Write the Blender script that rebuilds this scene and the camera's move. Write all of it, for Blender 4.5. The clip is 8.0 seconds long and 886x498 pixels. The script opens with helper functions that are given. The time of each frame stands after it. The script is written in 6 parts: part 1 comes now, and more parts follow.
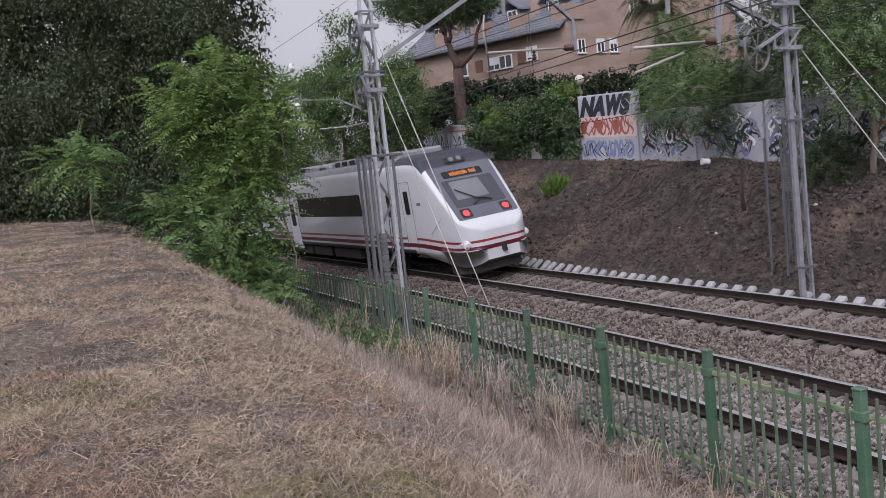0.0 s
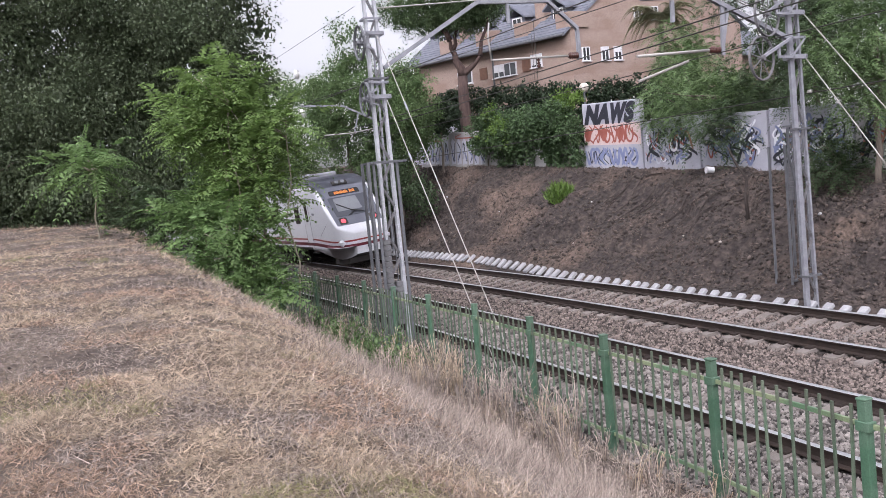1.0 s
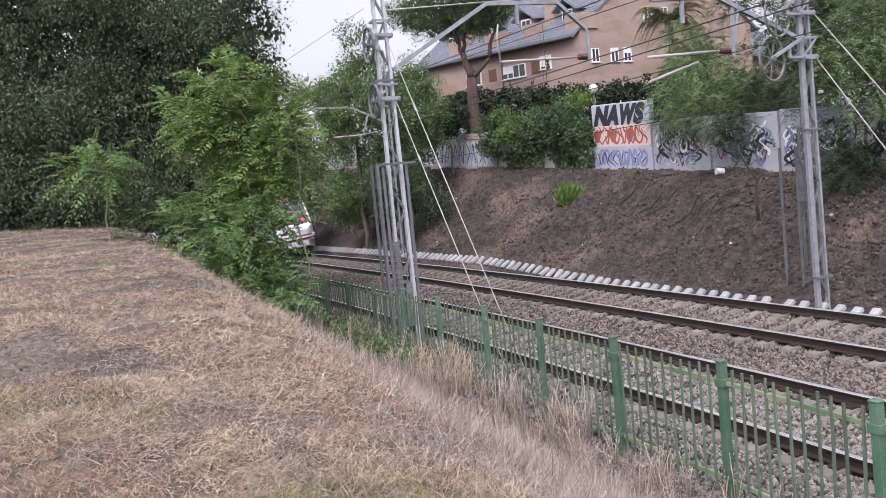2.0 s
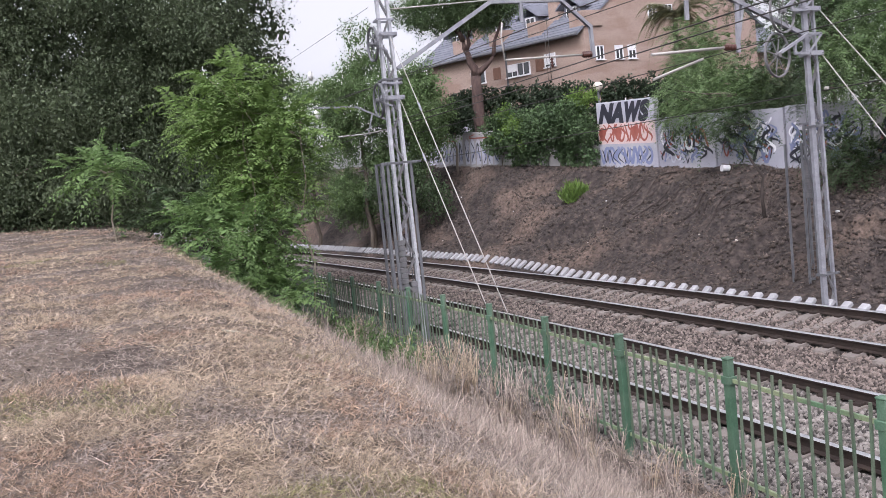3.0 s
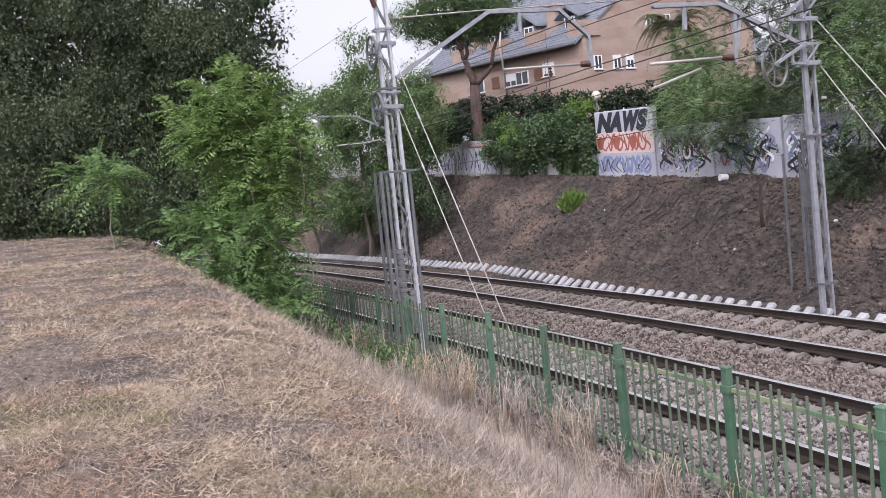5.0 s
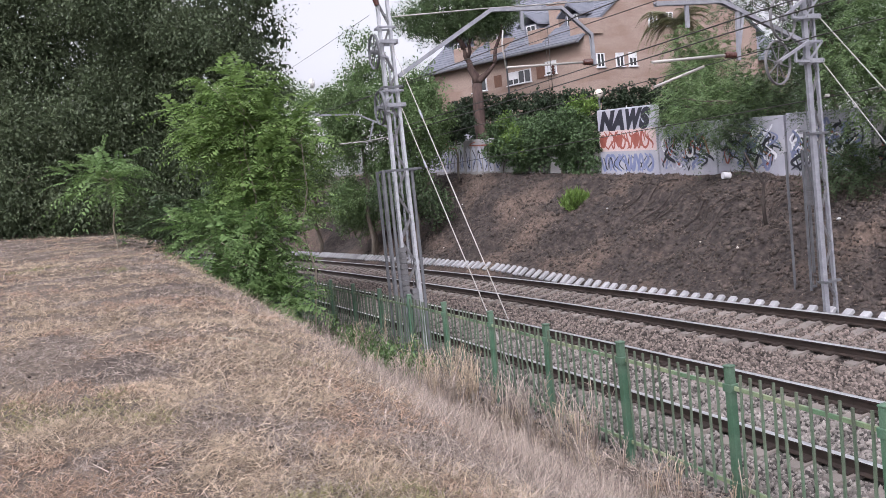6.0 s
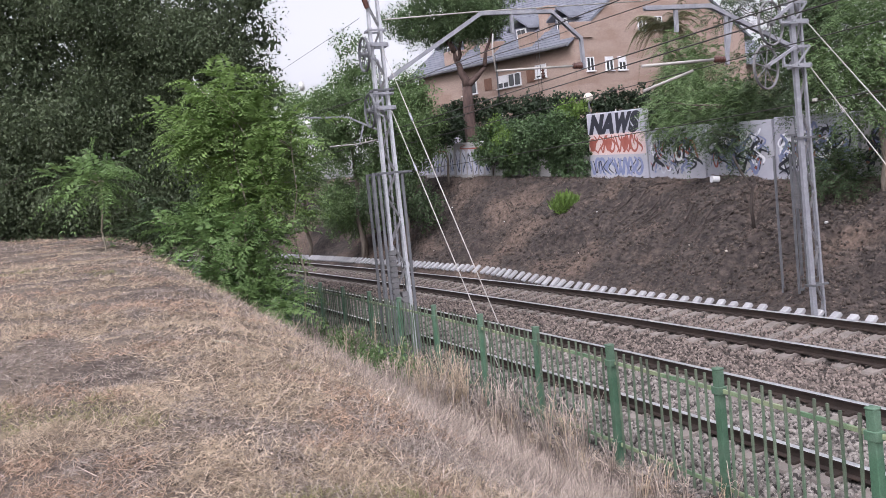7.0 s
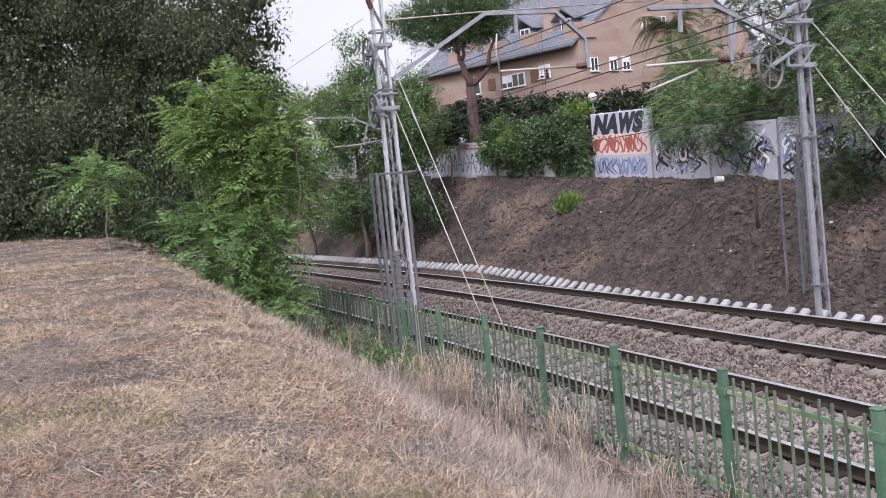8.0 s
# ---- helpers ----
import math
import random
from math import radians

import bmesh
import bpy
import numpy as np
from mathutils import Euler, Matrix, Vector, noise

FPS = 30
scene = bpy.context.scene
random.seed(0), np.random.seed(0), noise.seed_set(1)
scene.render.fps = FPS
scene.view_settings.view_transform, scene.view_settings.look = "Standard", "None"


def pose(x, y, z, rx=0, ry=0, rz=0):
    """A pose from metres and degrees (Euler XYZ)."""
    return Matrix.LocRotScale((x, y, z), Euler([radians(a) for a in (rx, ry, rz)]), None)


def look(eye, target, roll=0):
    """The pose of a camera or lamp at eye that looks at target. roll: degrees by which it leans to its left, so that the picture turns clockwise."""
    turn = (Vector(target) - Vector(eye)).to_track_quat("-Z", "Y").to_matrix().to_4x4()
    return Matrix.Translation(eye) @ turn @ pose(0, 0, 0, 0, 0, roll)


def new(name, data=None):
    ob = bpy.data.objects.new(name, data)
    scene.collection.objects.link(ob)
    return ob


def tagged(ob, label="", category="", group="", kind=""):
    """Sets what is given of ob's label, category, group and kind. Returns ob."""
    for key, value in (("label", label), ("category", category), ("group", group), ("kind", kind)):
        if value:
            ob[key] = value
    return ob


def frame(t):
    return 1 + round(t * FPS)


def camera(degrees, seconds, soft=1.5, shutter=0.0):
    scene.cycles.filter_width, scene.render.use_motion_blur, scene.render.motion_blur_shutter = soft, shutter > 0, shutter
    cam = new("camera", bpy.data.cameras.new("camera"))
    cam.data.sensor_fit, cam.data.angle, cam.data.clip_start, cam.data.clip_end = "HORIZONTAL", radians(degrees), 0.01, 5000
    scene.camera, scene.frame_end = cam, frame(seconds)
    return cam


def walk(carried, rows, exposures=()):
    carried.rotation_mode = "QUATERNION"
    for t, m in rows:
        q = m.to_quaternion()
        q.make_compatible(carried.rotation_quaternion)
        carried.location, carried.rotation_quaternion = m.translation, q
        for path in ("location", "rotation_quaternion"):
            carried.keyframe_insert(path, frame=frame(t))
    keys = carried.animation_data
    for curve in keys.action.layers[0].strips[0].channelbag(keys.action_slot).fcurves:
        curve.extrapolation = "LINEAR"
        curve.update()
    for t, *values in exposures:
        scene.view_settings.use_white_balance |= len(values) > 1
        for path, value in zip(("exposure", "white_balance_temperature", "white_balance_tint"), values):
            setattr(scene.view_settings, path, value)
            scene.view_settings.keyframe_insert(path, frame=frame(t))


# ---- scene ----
# ---------------------------------------------------------------- camera
cam = camera(58.0, 8.0, soft=0.8)
walk(cam, [
    (0.0, pose(0, 0, 0, 85.541, 5.426, -1.125)),
    (0.5, pose(0, 0, 0, 85.715, 5.151, -1.102)),
    (1.0, pose(0, 0, 0, 86.057, 5.107, -0.842)),
    (1.5, pose(0, 0, 0, 86.250, 5.039, -0.479)),
    (3.0, pose(0, 0, 0, 86.171, 5.515, 0.172)),
    (3.5, pose(0, 0, 0, 86.353, 5.480, 0.000)),
    (4.0, pose(0, 0, 0, 86.737, 5.650, 0.285)),
    (4.5, pose(0, 0, 0, 86.827, 5.433, 0.006)),
    (6.0, pose(0, 0, 0, 86.693, 5.500, 0.247)),
    (6.5, pose(0, 0, 0, 86.704, 5.484, -0.120)),
    (7.0, pose(0, 0, 0, 86.837, 5.387, -0.473)),
    (7.5, pose(0, 0, 0, 86.675, 5.375, -0.528)),
    (8.0, pose(0, 0, 0, 86.881, 5.417, -0.197)),
], exposures=((0.0, -1.74, 6120, 20), (0.2, -1.58, 6120, 20), (0.5, -1.06, 6120, 20), (8.0, -1.06, 6120, 20)))

# ---------------------------------------------------------------- light: overcast evening sky
world = bpy.data.worlds.new("overcast_sky")
scene.world = world
world.use_nodes = True
wn, wl = world.node_tree.nodes, world.node_tree.links
sky = wn.new("ShaderNodeTexSky")
sky.sky_type, sky.sun_disc = "NISHITA", False
sky.sun_elevation, sky.sun_rotation = radians(48), radians(200)
sky.air_density, sky.dust_density, sky.ozone_density = 1.0, 6.0, 1.0
hsv = wn.new("ShaderNodeHueSaturation")
hsv.inputs["Saturation"].default_value = 0.09
hsv.inputs["Value"].default_value = 4.0
wl.new(sky.outputs[0], hsv.inputs["Color"])
wl.new(hsv.outputs[0], wn["Background"].inputs["Color"])
wn["Background"].inputs["Strength"].default_value = 0.15
sun = new("sun", bpy.data.lights.new("sun", "SUN"))
sun.data.energy, sun.data.angle, sun.data.color = 0.5, radians(30), (1.0, 0.97, 0.93)
sun.matrix_world = look((0, 0, 0), (0.34 * 0.67, 0.94 * 0.67, -0.74))

# ---------------------------------------------------------------- the line of the track
CAM_H = 3.533          # the eye above the nearest rail
OFF, HEAD, CURV = 7.615, -0.3912, -0.0021586
GAUGE = 1.74           # between the rails' centres, broad gauge
CANT1, CANT2 = 0.0844, 0.0909
TRACK2, RISE2 = 3.945, 0.247
GRADE = 0.0084


def at(s, o, z=0.0):
    """A place s metres along the line, o metres to the right of the nearest rail."""
    th = HEAD + CURV * s
    x = OFF + (math.cos(HEAD) - math.cos(th)) / CURV
    y = 2 + (math.sin(th) - math.sin(HEAD)) / CURV
    return Vector((x + math.cos(th) * o, y - math.sin(th) * o, z))


def along(x, y):
    """The inverse of at(): s and o of a place."""
    cx, cy = OFF + math.cos(HEAD) / CURV, 2 - math.sin(HEAD) / CURV
    return (math.atan2(cy - y, x - cx) - HEAD) / CURV, math.hypot(x - cx, y - cy) + 1 / CURV


def yaw(s):
    return -(HEAD + CURV * s)


def rail_z(s):
    return -CAM_H + GRADE * s


def smooth(a, b, x):
    t = min(1.0, max(0.0, (x - a) / (b - a)))
    return t * t * (3 - 2 * t)


def lerp(a, b, t):
    return a + (b - a) * t


FENCE_O = -1.65


def fence_o(s):
    return FENCE_O - 0.15 * smooth(9.0, 5.5, s) + 0.12 * smooth(10.5, 15.5, s)


TOE_O, CREST_O = 7.7, 13.2


def mound_z(s, d):
    """The height of the grassy bank, d metres off the fence."""
    foot = rail_z(s) - 0.22
    top = -1.66 + 0.065 * (min(s, 45) - 1) + 0.02 * (d - 6)
    z = lerp(foot, top, smooth(0.3, 5.6, d))
    return z


def crest_z(s):
    return max(-0.5, -0.07 + 0.077 * (min(s, 60) - 22)) + 0.02 * max(0, s - 60)


def berm(s):
    return -0.10 + 0.40 * smooth(21, 31, s)


def ground_z(s, o):
    zr = rail_z(s)
    if o < FENCE_O:
        z = mound_z(s, FENCE_O - o)
    elif o < TRACK2 + GAUGE + 1.0:
        a = zr - 0.238 + math.tan(CANT1) * max(o, -0.5) - 0.06 * smooth(-0.4, -1.6, o)
        b = zr + RISE2 - 0.238 + math.tan(CANT2) * (min(o, TRACK2 + GAUGE + 0.5) - TRACK2)
        z = lerp(a, b, smooth(GAUGE + 0.5, TRACK2 - 0.5, o))
        z -= 0.10 * smooth(TRACK2 + GAUGE + 0.4, TRACK2 + GAUGE + 1.0, o)
    else:
        base = zr + RISE2 - 0.25 + 0.0911 * (GAUGE + 0.5) - 0.10 + berm(s) * smooth(5.9, 6.8, o)
        t = min(1.0, max(0.0, (o - TOE_O) / (CREST_O - TOE_O)))
        prof = t ** 0.92 * 0.9 + 0.1 * smooth(0, 1, t)
        z = lerp(base, crest_z(s), prof)
        if o > CREST_O:
            z += 0.012 * (o - CREST_O - 2.0) if o > CREST_O + 2.0 else 0
    rough = 0.0
    if o > TOE_O:
        amp = smooth(TOE_O, TOE_O + 1.2, o) * (1 - 0.7 * smooth(CREST_O - 1, CREST_O, o))
        p = Vector((s, o, 0))
        scarp = smooth(-0.06, 0.06, noise.noise(Vector((s * 0.42, o * 0.75, 3.0)))) - 0.5
        rills = abs(noise.noise(Vector((s * 1.1 + 0.5 * o, o * 0.28, 9.0))))
        rough = amp * (0.24 * noise.noise(p * 0.45) + 0.16 * noise.noise(p * 1.3) + 0.18 * noise.noise(p * 3.1) + 0.36 * scarp - 0.30 * rills)
    elif o < FENCE_O - 0.3:
        p = Vector((s, o, 5))
        rough = 0.07 * noise.noise(p * 0.5) + 0.05 * noise.noise(p * 1.7) + 0.022 * noise.noise(p * 4.0)
    return z + rough


# ---------------------------------------------------------------- materials
def mat(name, a, b=None, scale=4.0, rough=0.85, metal=0.0, bump=0.3, fine=60.0, c=None, cscale=0.6, cut=(0.45, 0.62),
        vary=0.0, isle=0.0, spec=0.4, coat=0.0, dist=0.01, stretch=None, gritty=(0.78, 1.18)):
    """A procedural surface: two colours in broad clouds, a third in patches, fine grain and relief."""
    m = bpy.data.materials.new(name)
    m.use_nodes = True
    n, l = m.node_tree.nodes, m.node_tree.links
    p = n["Principled BSDF"]
    b = b or tuple(x * 0.8 for x in a)
    tc = n.new("ShaderNodeTexCoord")
    src = tc.outputs["Object"]
    if stretch:
        mp = n.new("ShaderNodeMapping")
        mp.inputs["Scale"].default_value = stretch
        l.new(src, mp.inputs["Vector"])
        src = mp.outputs["Vector"]

    def tex(sc, det=6.0):
        t = n.new("ShaderNodeTexNoise")
        t.inputs["Scale"].default_value, t.inputs["Detail"].default_value = sc, det
        l.new(src, t.inputs["Vector"])
        return t.outputs["Fac"]

    def ramp(fac, lo, hi):
        r = n.new("ShaderNodeMapRange")
        r.inputs["From Min"].default_value, r.inputs["From Max"].default_value = lo, hi
        l.new(fac, r.inputs["Value"])
        return r.outputs["Result"]

    def mix(fac, x, y, kind="MIX"):
        k = n.new("ShaderNodeMix")
        k.data_type, k.blend_type = "RGBA", kind
        for i, val in ((0, fac), (6, x), (7, y)):
            if isinstance(val, (int, float)):
                k.inputs[i].default_value = val
            elif isinstance(val, tuple):
                k.inputs[i].default_value = (*val, 1)
            else:
                l.new(val, k.inputs[i])
        return k.outputs[2]

    col = mix(ramp(tex(scale), 0.3, 0.7), a, b)
    if c:
        col = mix(ramp(tex(cscale, 4.0), *cut), col, c)
    grain = tex(fine, 4.0)
    g = n.new("ShaderNodeMapRange")
    g.inputs["From Min"].default_value, g.inputs["From Max"].default_value = 0.25, 0.75
    g.inputs["To Min"].default_value, g.inputs["To Max"].default_value = gritty
    l.new(grain, g.inputs["Value"])
    gc = n.new("ShaderNodeCombineColor")
    for i in range(3):
        l.new(g.outputs["Result"], gc.inputs[i])
    col = mix(1.0, col, gc.outputs[0], "MULTIPLY")
    for amount, node, out in ((vary, "ShaderNodeObjectInfo", "Random"), (isle, "ShaderNodeNewGeometry", "Random Per Island")):
        if amount:
            r = n.new(node)
            h = n.new("ShaderNodeHueSaturation")
            k = n.new("ShaderNodeMapRange")
            k.inputs["To Min"].default_value, k.inputs["To Max"].default_value = 1 - amount, 1 + amount
            l.new(r.outputs[out], k.inputs["Value"])
            l.new(k.outputs["Result"], h.inputs["Value"])
            l.new(col, h.inputs["Color"])
            col = h.outputs[0]
    l.new(col, p.inputs["Base Color"])
    p.inputs["Roughness"].default_value, p.inputs["Metallic"].default_value = rough, metal
    p.inputs["Specular IOR Level"].default_value = spec
    p.inputs["Coat Weight"].default_value = coat
    if bump:
        bn = n.new("ShaderNodeBump")
        bn.inputs["Strength"].default_value, bn.inputs["Distance"].default_value = bump, dist
        l.new(grain, bn.inputs["Height"])
        l.new(bn.outputs[0], p.inputs["Normal"])
    return m


def leaf_mat(name, a, b, isle=0.45, trans=0.3):
    m = mat(name, a, b, scale=0.9, rough=0.55, bump=0.0, fine=30, isle=isle, spec=0.35)
    n, l = m.node_tree.nodes, m.node_tree.links
    t = n.new("ShaderNodeBsdfTranslucent")
    col = n["Principled BSDF"].inputs["Base Color"].links[0].from_socket
    l.new(col, t.inputs["Color"])
    mx = n.new("ShaderNodeMixShader")
    mx.inputs[0].default_value = trans
    l.new(n["Principled BSDF"].outputs[0], mx.inputs[1])
    l.new(t.outputs[0], mx.inputs[2])
    l.new(mx.outputs[0], n["Material Output"].inputs["Surface"])
    return m


def glow_mat(name, color, strength, base=(0.02, 0.02, 0.02)):
    m = mat(name, base, base, rough=0.3, bump=0)
    p = m.node_tree.nodes["Principled BSDF"]
    p.inputs["Emission Color"].default_value = (*color, 1)
    p.inputs["Emission Strength"].default_value = strength
    return m


M_SOIL = mat("dry_soil", (0.024, 0.0195, 0.018), (0.078, 0.061, 0.053), 3.2, 0.95, bump=1.0, fine=7.5, c=(0.128, 0.093, 0.073), cscale=0.30, cut=(0.49, 0.65), dist=0.14, gritty=(0.35, 1.6))
M_BALLAST = mat("ballast_bed", (0.024, 0.021, 0.019), (0.05, 0.044, 0.04), 9, 0.95, bump=1.0, fine=18, gritty=(0.5, 1.4), c=(0.05, 0.04, 0.034), cscale=0.7, dist=0.06)
M_STONE = mat("ballast_stone", (0.13, 0.117, 0.106), (0.20, 0.181, 0.165), 9, 0.95, bump=0.4, fine=60, isle=0.8)
M_STONE_RUST = mat("rusty_ballast_stone", (0.118, 0.094, 0.081), (0.165, 0.135, 0.118), 9, 0.95, bump=0.4, fine=60, isle=0.8)
M_RUST = mat("rusty_rail_steel", (0.026, 0.019, 0.016), (0.045, 0.031, 0.025), 7, 0.8, metal=0.2, bump=0.3)
M_SHINE = mat("polished_rail_head", (0.78, 0.78, 0.79), (0.68, 0.68, 0.69), 9, 0.42, metal=0.9, bump=0.05)
M_SLEEPER = mat("dusty_concrete", (0.16, 0.139, 0.125), (0.215, 0.188, 0.168), 5, 0.9, bump=0.4, vary=0.18)
M_SLEEPER_NEW = mat("pale_new_concrete", (0.31, 0.31, 0.32), (0.38, 0.38, 0.39), 4, 0.85, bump=0.3, vary=0.1)
M_GALV = mat("galvanised_steel", (0.24, 0.245, 0.27), (0.34, 0.345, 0.37), 6, 0.5, metal=0.25, bump=0.15)
# galvanised steel lightened: light caught by the left mast's flanges, in the colour
M_GALV_LIT = mat("lit_galvanised_steel", (0.42, 0.43, 0.46), (0.56, 0.57, 0.60), 6, 0.45, metal=0.2, bump=0.1)
M_PICKET = mat("faded_green_paint", (0.075, 0.122, 0.078), (0.105, 0.15, 0.10), 5, 0.6, bump=0.2, c=(0.10, 0.12, 0.085), cscale=2.5, vary=0.25)
M_GREEN = mat("green_fence_paint", (0.05, 0.115, 0.07), (0.072, 0.145, 0.09), 5, 0.5, bump=0.2, c=(0.11, 0.17, 0.12), cscale=1.5, vary=0.12)


# ---------------------------------------------------------------- mesh helpers
def part(name, bm, material, parent=None, label="", smooth_=False):
    me = bpy.data.meshes.new(name)
    bm.normal_update()
    bm.to_mesh(me)
    bm.free()
    for mm in (material if isinstance(material, (list, tuple)) else [material]):
        me.materials.append(mm)
    if smooth_:
        for p in me.polygons:
            p.use_smooth = True
    ob = new(name, me)
    if parent:
        ob.parent = parent
    if label:
        ob["label"] = label
    return ob


def shared(name, me, parent, m):
    ob = new(name, me)
    ob.parent = parent
    ob.matrix_basis = m
    return ob


def pydata(name, verts, faces, material, parent=None, smooth_=False):
    me = bpy.data.meshes.new(name)
    me.from_pydata(verts, [], faces)
    for mm in (material if isinstance(material, (list, tuple)) else [material]):
        me.materials.append(mm)
    if smooth_:
        me.polygons.foreach_set("use_smooth", [True] * len(me.polygons))
    ob = new(name, me)
    if parent:
        ob.parent = parent
    return ob


def box(bm, x0, x1, y0, y1, z0, z1, m=None, bevel=0.0, mi=0):
    """A box, bevelled if asked for, added to bm."""
    r = bmesh.ops.create_cube(bm, size=1)
    vs = r["verts"]
    for v in vs:
        v.co = Vector((lerp(x0, x1, v.co.x + 0.5), lerp(y0, y1, v.co.y + 0.5), lerp(z0, z1, v.co.z + 0.5)))
    fs = {f for v in vs for f in v.link_faces}
    if bevel:
        es = list({e for v in vs for e in v.link_edges})
        rb = bmesh.ops.bevel(bm, geom=es, offset=bevel, segments=1, affect="EDGES")
        fs = {f for f in rb["faces"]} | {f for f in fs if f.is_valid}
        vs = list({v for f in fs for v in f.verts})
    for f in fs:
        f.material_index = mi
    if m is not None:
        bmesh.ops.transform(bm, matrix=m, verts=vs)
    return vs


def bar(bm, a, b, w, h=None, up=(0, 0, 1), mi=0):
    """A straight bar of section w x h from a to b."""
    a, b = Vector(a), Vector(b)
    d = (b - a)
    ln = d.length
    z = d.normalized()
    u = Vector(up)
    if abs(z.dot(u)) > 0.98:
        u = Vector((0, 1, 0))
    x = u.cross(z).normalized()
    y = z.cross(x)
    m = Matrix((x, y, z)).transposed().to_4x4()
    m.translation = a
    h = h or w
    return box(bm, -w / 2, w / 2, -h / 2, h / 2, 0, ln, m, mi=mi)


def rod(bm, a, b, r, n=8, r2=None, mi=0):
    a, b = Vector(a), Vector(b)
    d = b - a
    z = d.normalized()
    u = Vector((0, 0, 1)) if abs(z.z) < 0.98 else Vector((0, 1, 0))
    x = u.cross(z).normalized()
    y = z.cross(x)
    rings = []
    for p, rr in ((a, r), (b, r if r2 is None else r2)):
        rings.append([bm.verts.new(p + (x * math.cos(k * math.tau / n) + y * math.sin(k * math.tau / n)) * rr) for k in range(n)])
    fs = [bm.faces.new((rings[0][k], rings[0][(k + 1) % n], rings[1][(k + 1) % n], rings[1][k])) for k in range(n)]
    fs += [bm.faces.new(rings[0][::-1]), bm.faces.new(rings[1])]
    for f in fs:
        f.material_index = mi


def tube(bm, pts, r, n=6, mi=0):
    """A bent tube through pts; r is one radius or a list."""
    pts = [Vector(p) for p in pts]
    rs = r if isinstance(r, (list, tuple)) else [r] * len(pts)
    prev = None
    u = Vector((0, 0, 1))
    for i, p in enumerate(pts):
        z = (pts[min(i + 1, len(pts) - 1)] - pts[max(i - 1, 0)]).normalized()
        if abs(z.dot(u)) > 0.95:
            u = Vector((1, 0.2, 0)).normalized()
        x = u.cross(z).normalized()
        y = z.cross(x)
        u = y
        ring = [bm.verts.new(p + (x * math.cos(k * math.tau / n) + y * math.sin(k * math.tau / n)) * rs[i]) for k in range(n)]
        if prev:
            for k in range(n):
                f = bm.faces.new((prev[k], prev[(k + 1) % n], ring[(k + 1) % n], ring[k]))
                f.material_index = mi
                f.smooth = True
        else:
            bm.faces.new(ring[::-1]).material_index = mi
        prev = ring
    bm.faces.new(prev).material_index = mi


def loft(bm, rings, mi=0, caps=True, closed=True):
    """Skin a row of rings of equal length."""
    vs = [[bm.verts.new(p) for p in ring] for ring in rings]
    n = len(vs[0])
    for a, b in zip(vs, vs[1:]):
        for k in range(n if closed else n - 1):
            f = bm.faces.new((a[k], a[(k + 1) % n], b[(k + 1) % n], b[k]))
            f.material_index = mi
    if caps:
        bm.faces.new(vs[0][::-1]).material_index = mi
        bm.faces.new(vs[-1]).material_index = mi
    return vs


# ---------------------------------------------------------------- ground
def steps(*spans):
    out = []
    for a, b, d in spans:
        n = max(1, round((b - a) / d))
        out += [a + (b - a) * i / n for i in range(n)]
    return out + [spans[-1][1]]


def ground():
    ss = steps((-160, -40, 20), (-40, -6, 2), (-6, 46, 0.22), (46, 90, 1.0), (90, 200, 6), (200, 700, 50))
    os_ = steps((-330, -60, 30), (-60, -24, 2.0), (-24, -1.65, 0.22), (-1.65, 7, 0.35), (7, 14.2, 0.2), (14.2, 40, 2.0), (40, 600, 40))
    verts, faces, mats = [], [], []
    for s in ss:
        for o in os_:
            verts.append(at(s, o, ground_z(s, o)))
    w = len(os_)
    for i in range(len(ss) - 1):
        for j in range(w - 1):
            faces.append((i * w + j, i * w + j + 1, (i + 1) * w + j + 1, (i + 1) * w + j))
            o = 0.5 * (os_[j] + os_[j + 1])
            mats.append(1 if FENCE_O + 0.1 < o < TRACK2 + GAUGE + 1.0 else 2 if o <= FENCE_O + 0.1 else 0)
    ob = pydata("ground", verts, faces, [M_SOIL, M_BALLAST, M_EARTH], smooth_=True)
    ob.data.polygons.foreach_set("material_index", mats)
    tagged(ob, "dry grassy bank, grey track ballast and bare brown cutting slope", "ground", kind="structure")
    return ob


M_EARTH = mat("dry_grass_soil", (0.072, 0.055, 0.045), (0.14, 0.109, 0.088), 1.3, 0.95, bump=1.0, fine=14, gritty=(0.4, 1.5), c=(0.15, 0.118, 0.092), cscale=0.45, cut=(0.42, 0.62), dist=0.04)
ground()

RAIL = [(-0.07, -0.172), (0.07, -0.172), (0.07, -0.158), (0.012, -0.14), (0.009, -0.05), (0.034, -0.038), (0.036, -0.012),
        (0.026, 0.0), (-0.026, 0.0), (-0.036, -0.012), (-0.034, -0.038), (-0.009, -0.05), (-0.012, -0.14), (-0.07, -0.158)]


def rail_place(k, s):
    """Offset and height of rail k (0 nearest) at s, and its lean."""
    if k < 2:
        o, c, z0, lat = k * GAUGE, CANT1, 0.0, k * GAUGE
    else:
        o, c, z0, lat = TRACK2 + (k - 2) * GAUGE * math.cos(CANT2), CANT2, RISE2, (k - 2) * GAUGE
    return o, rail_z(s) + z0 + lat * math.sin(c), c


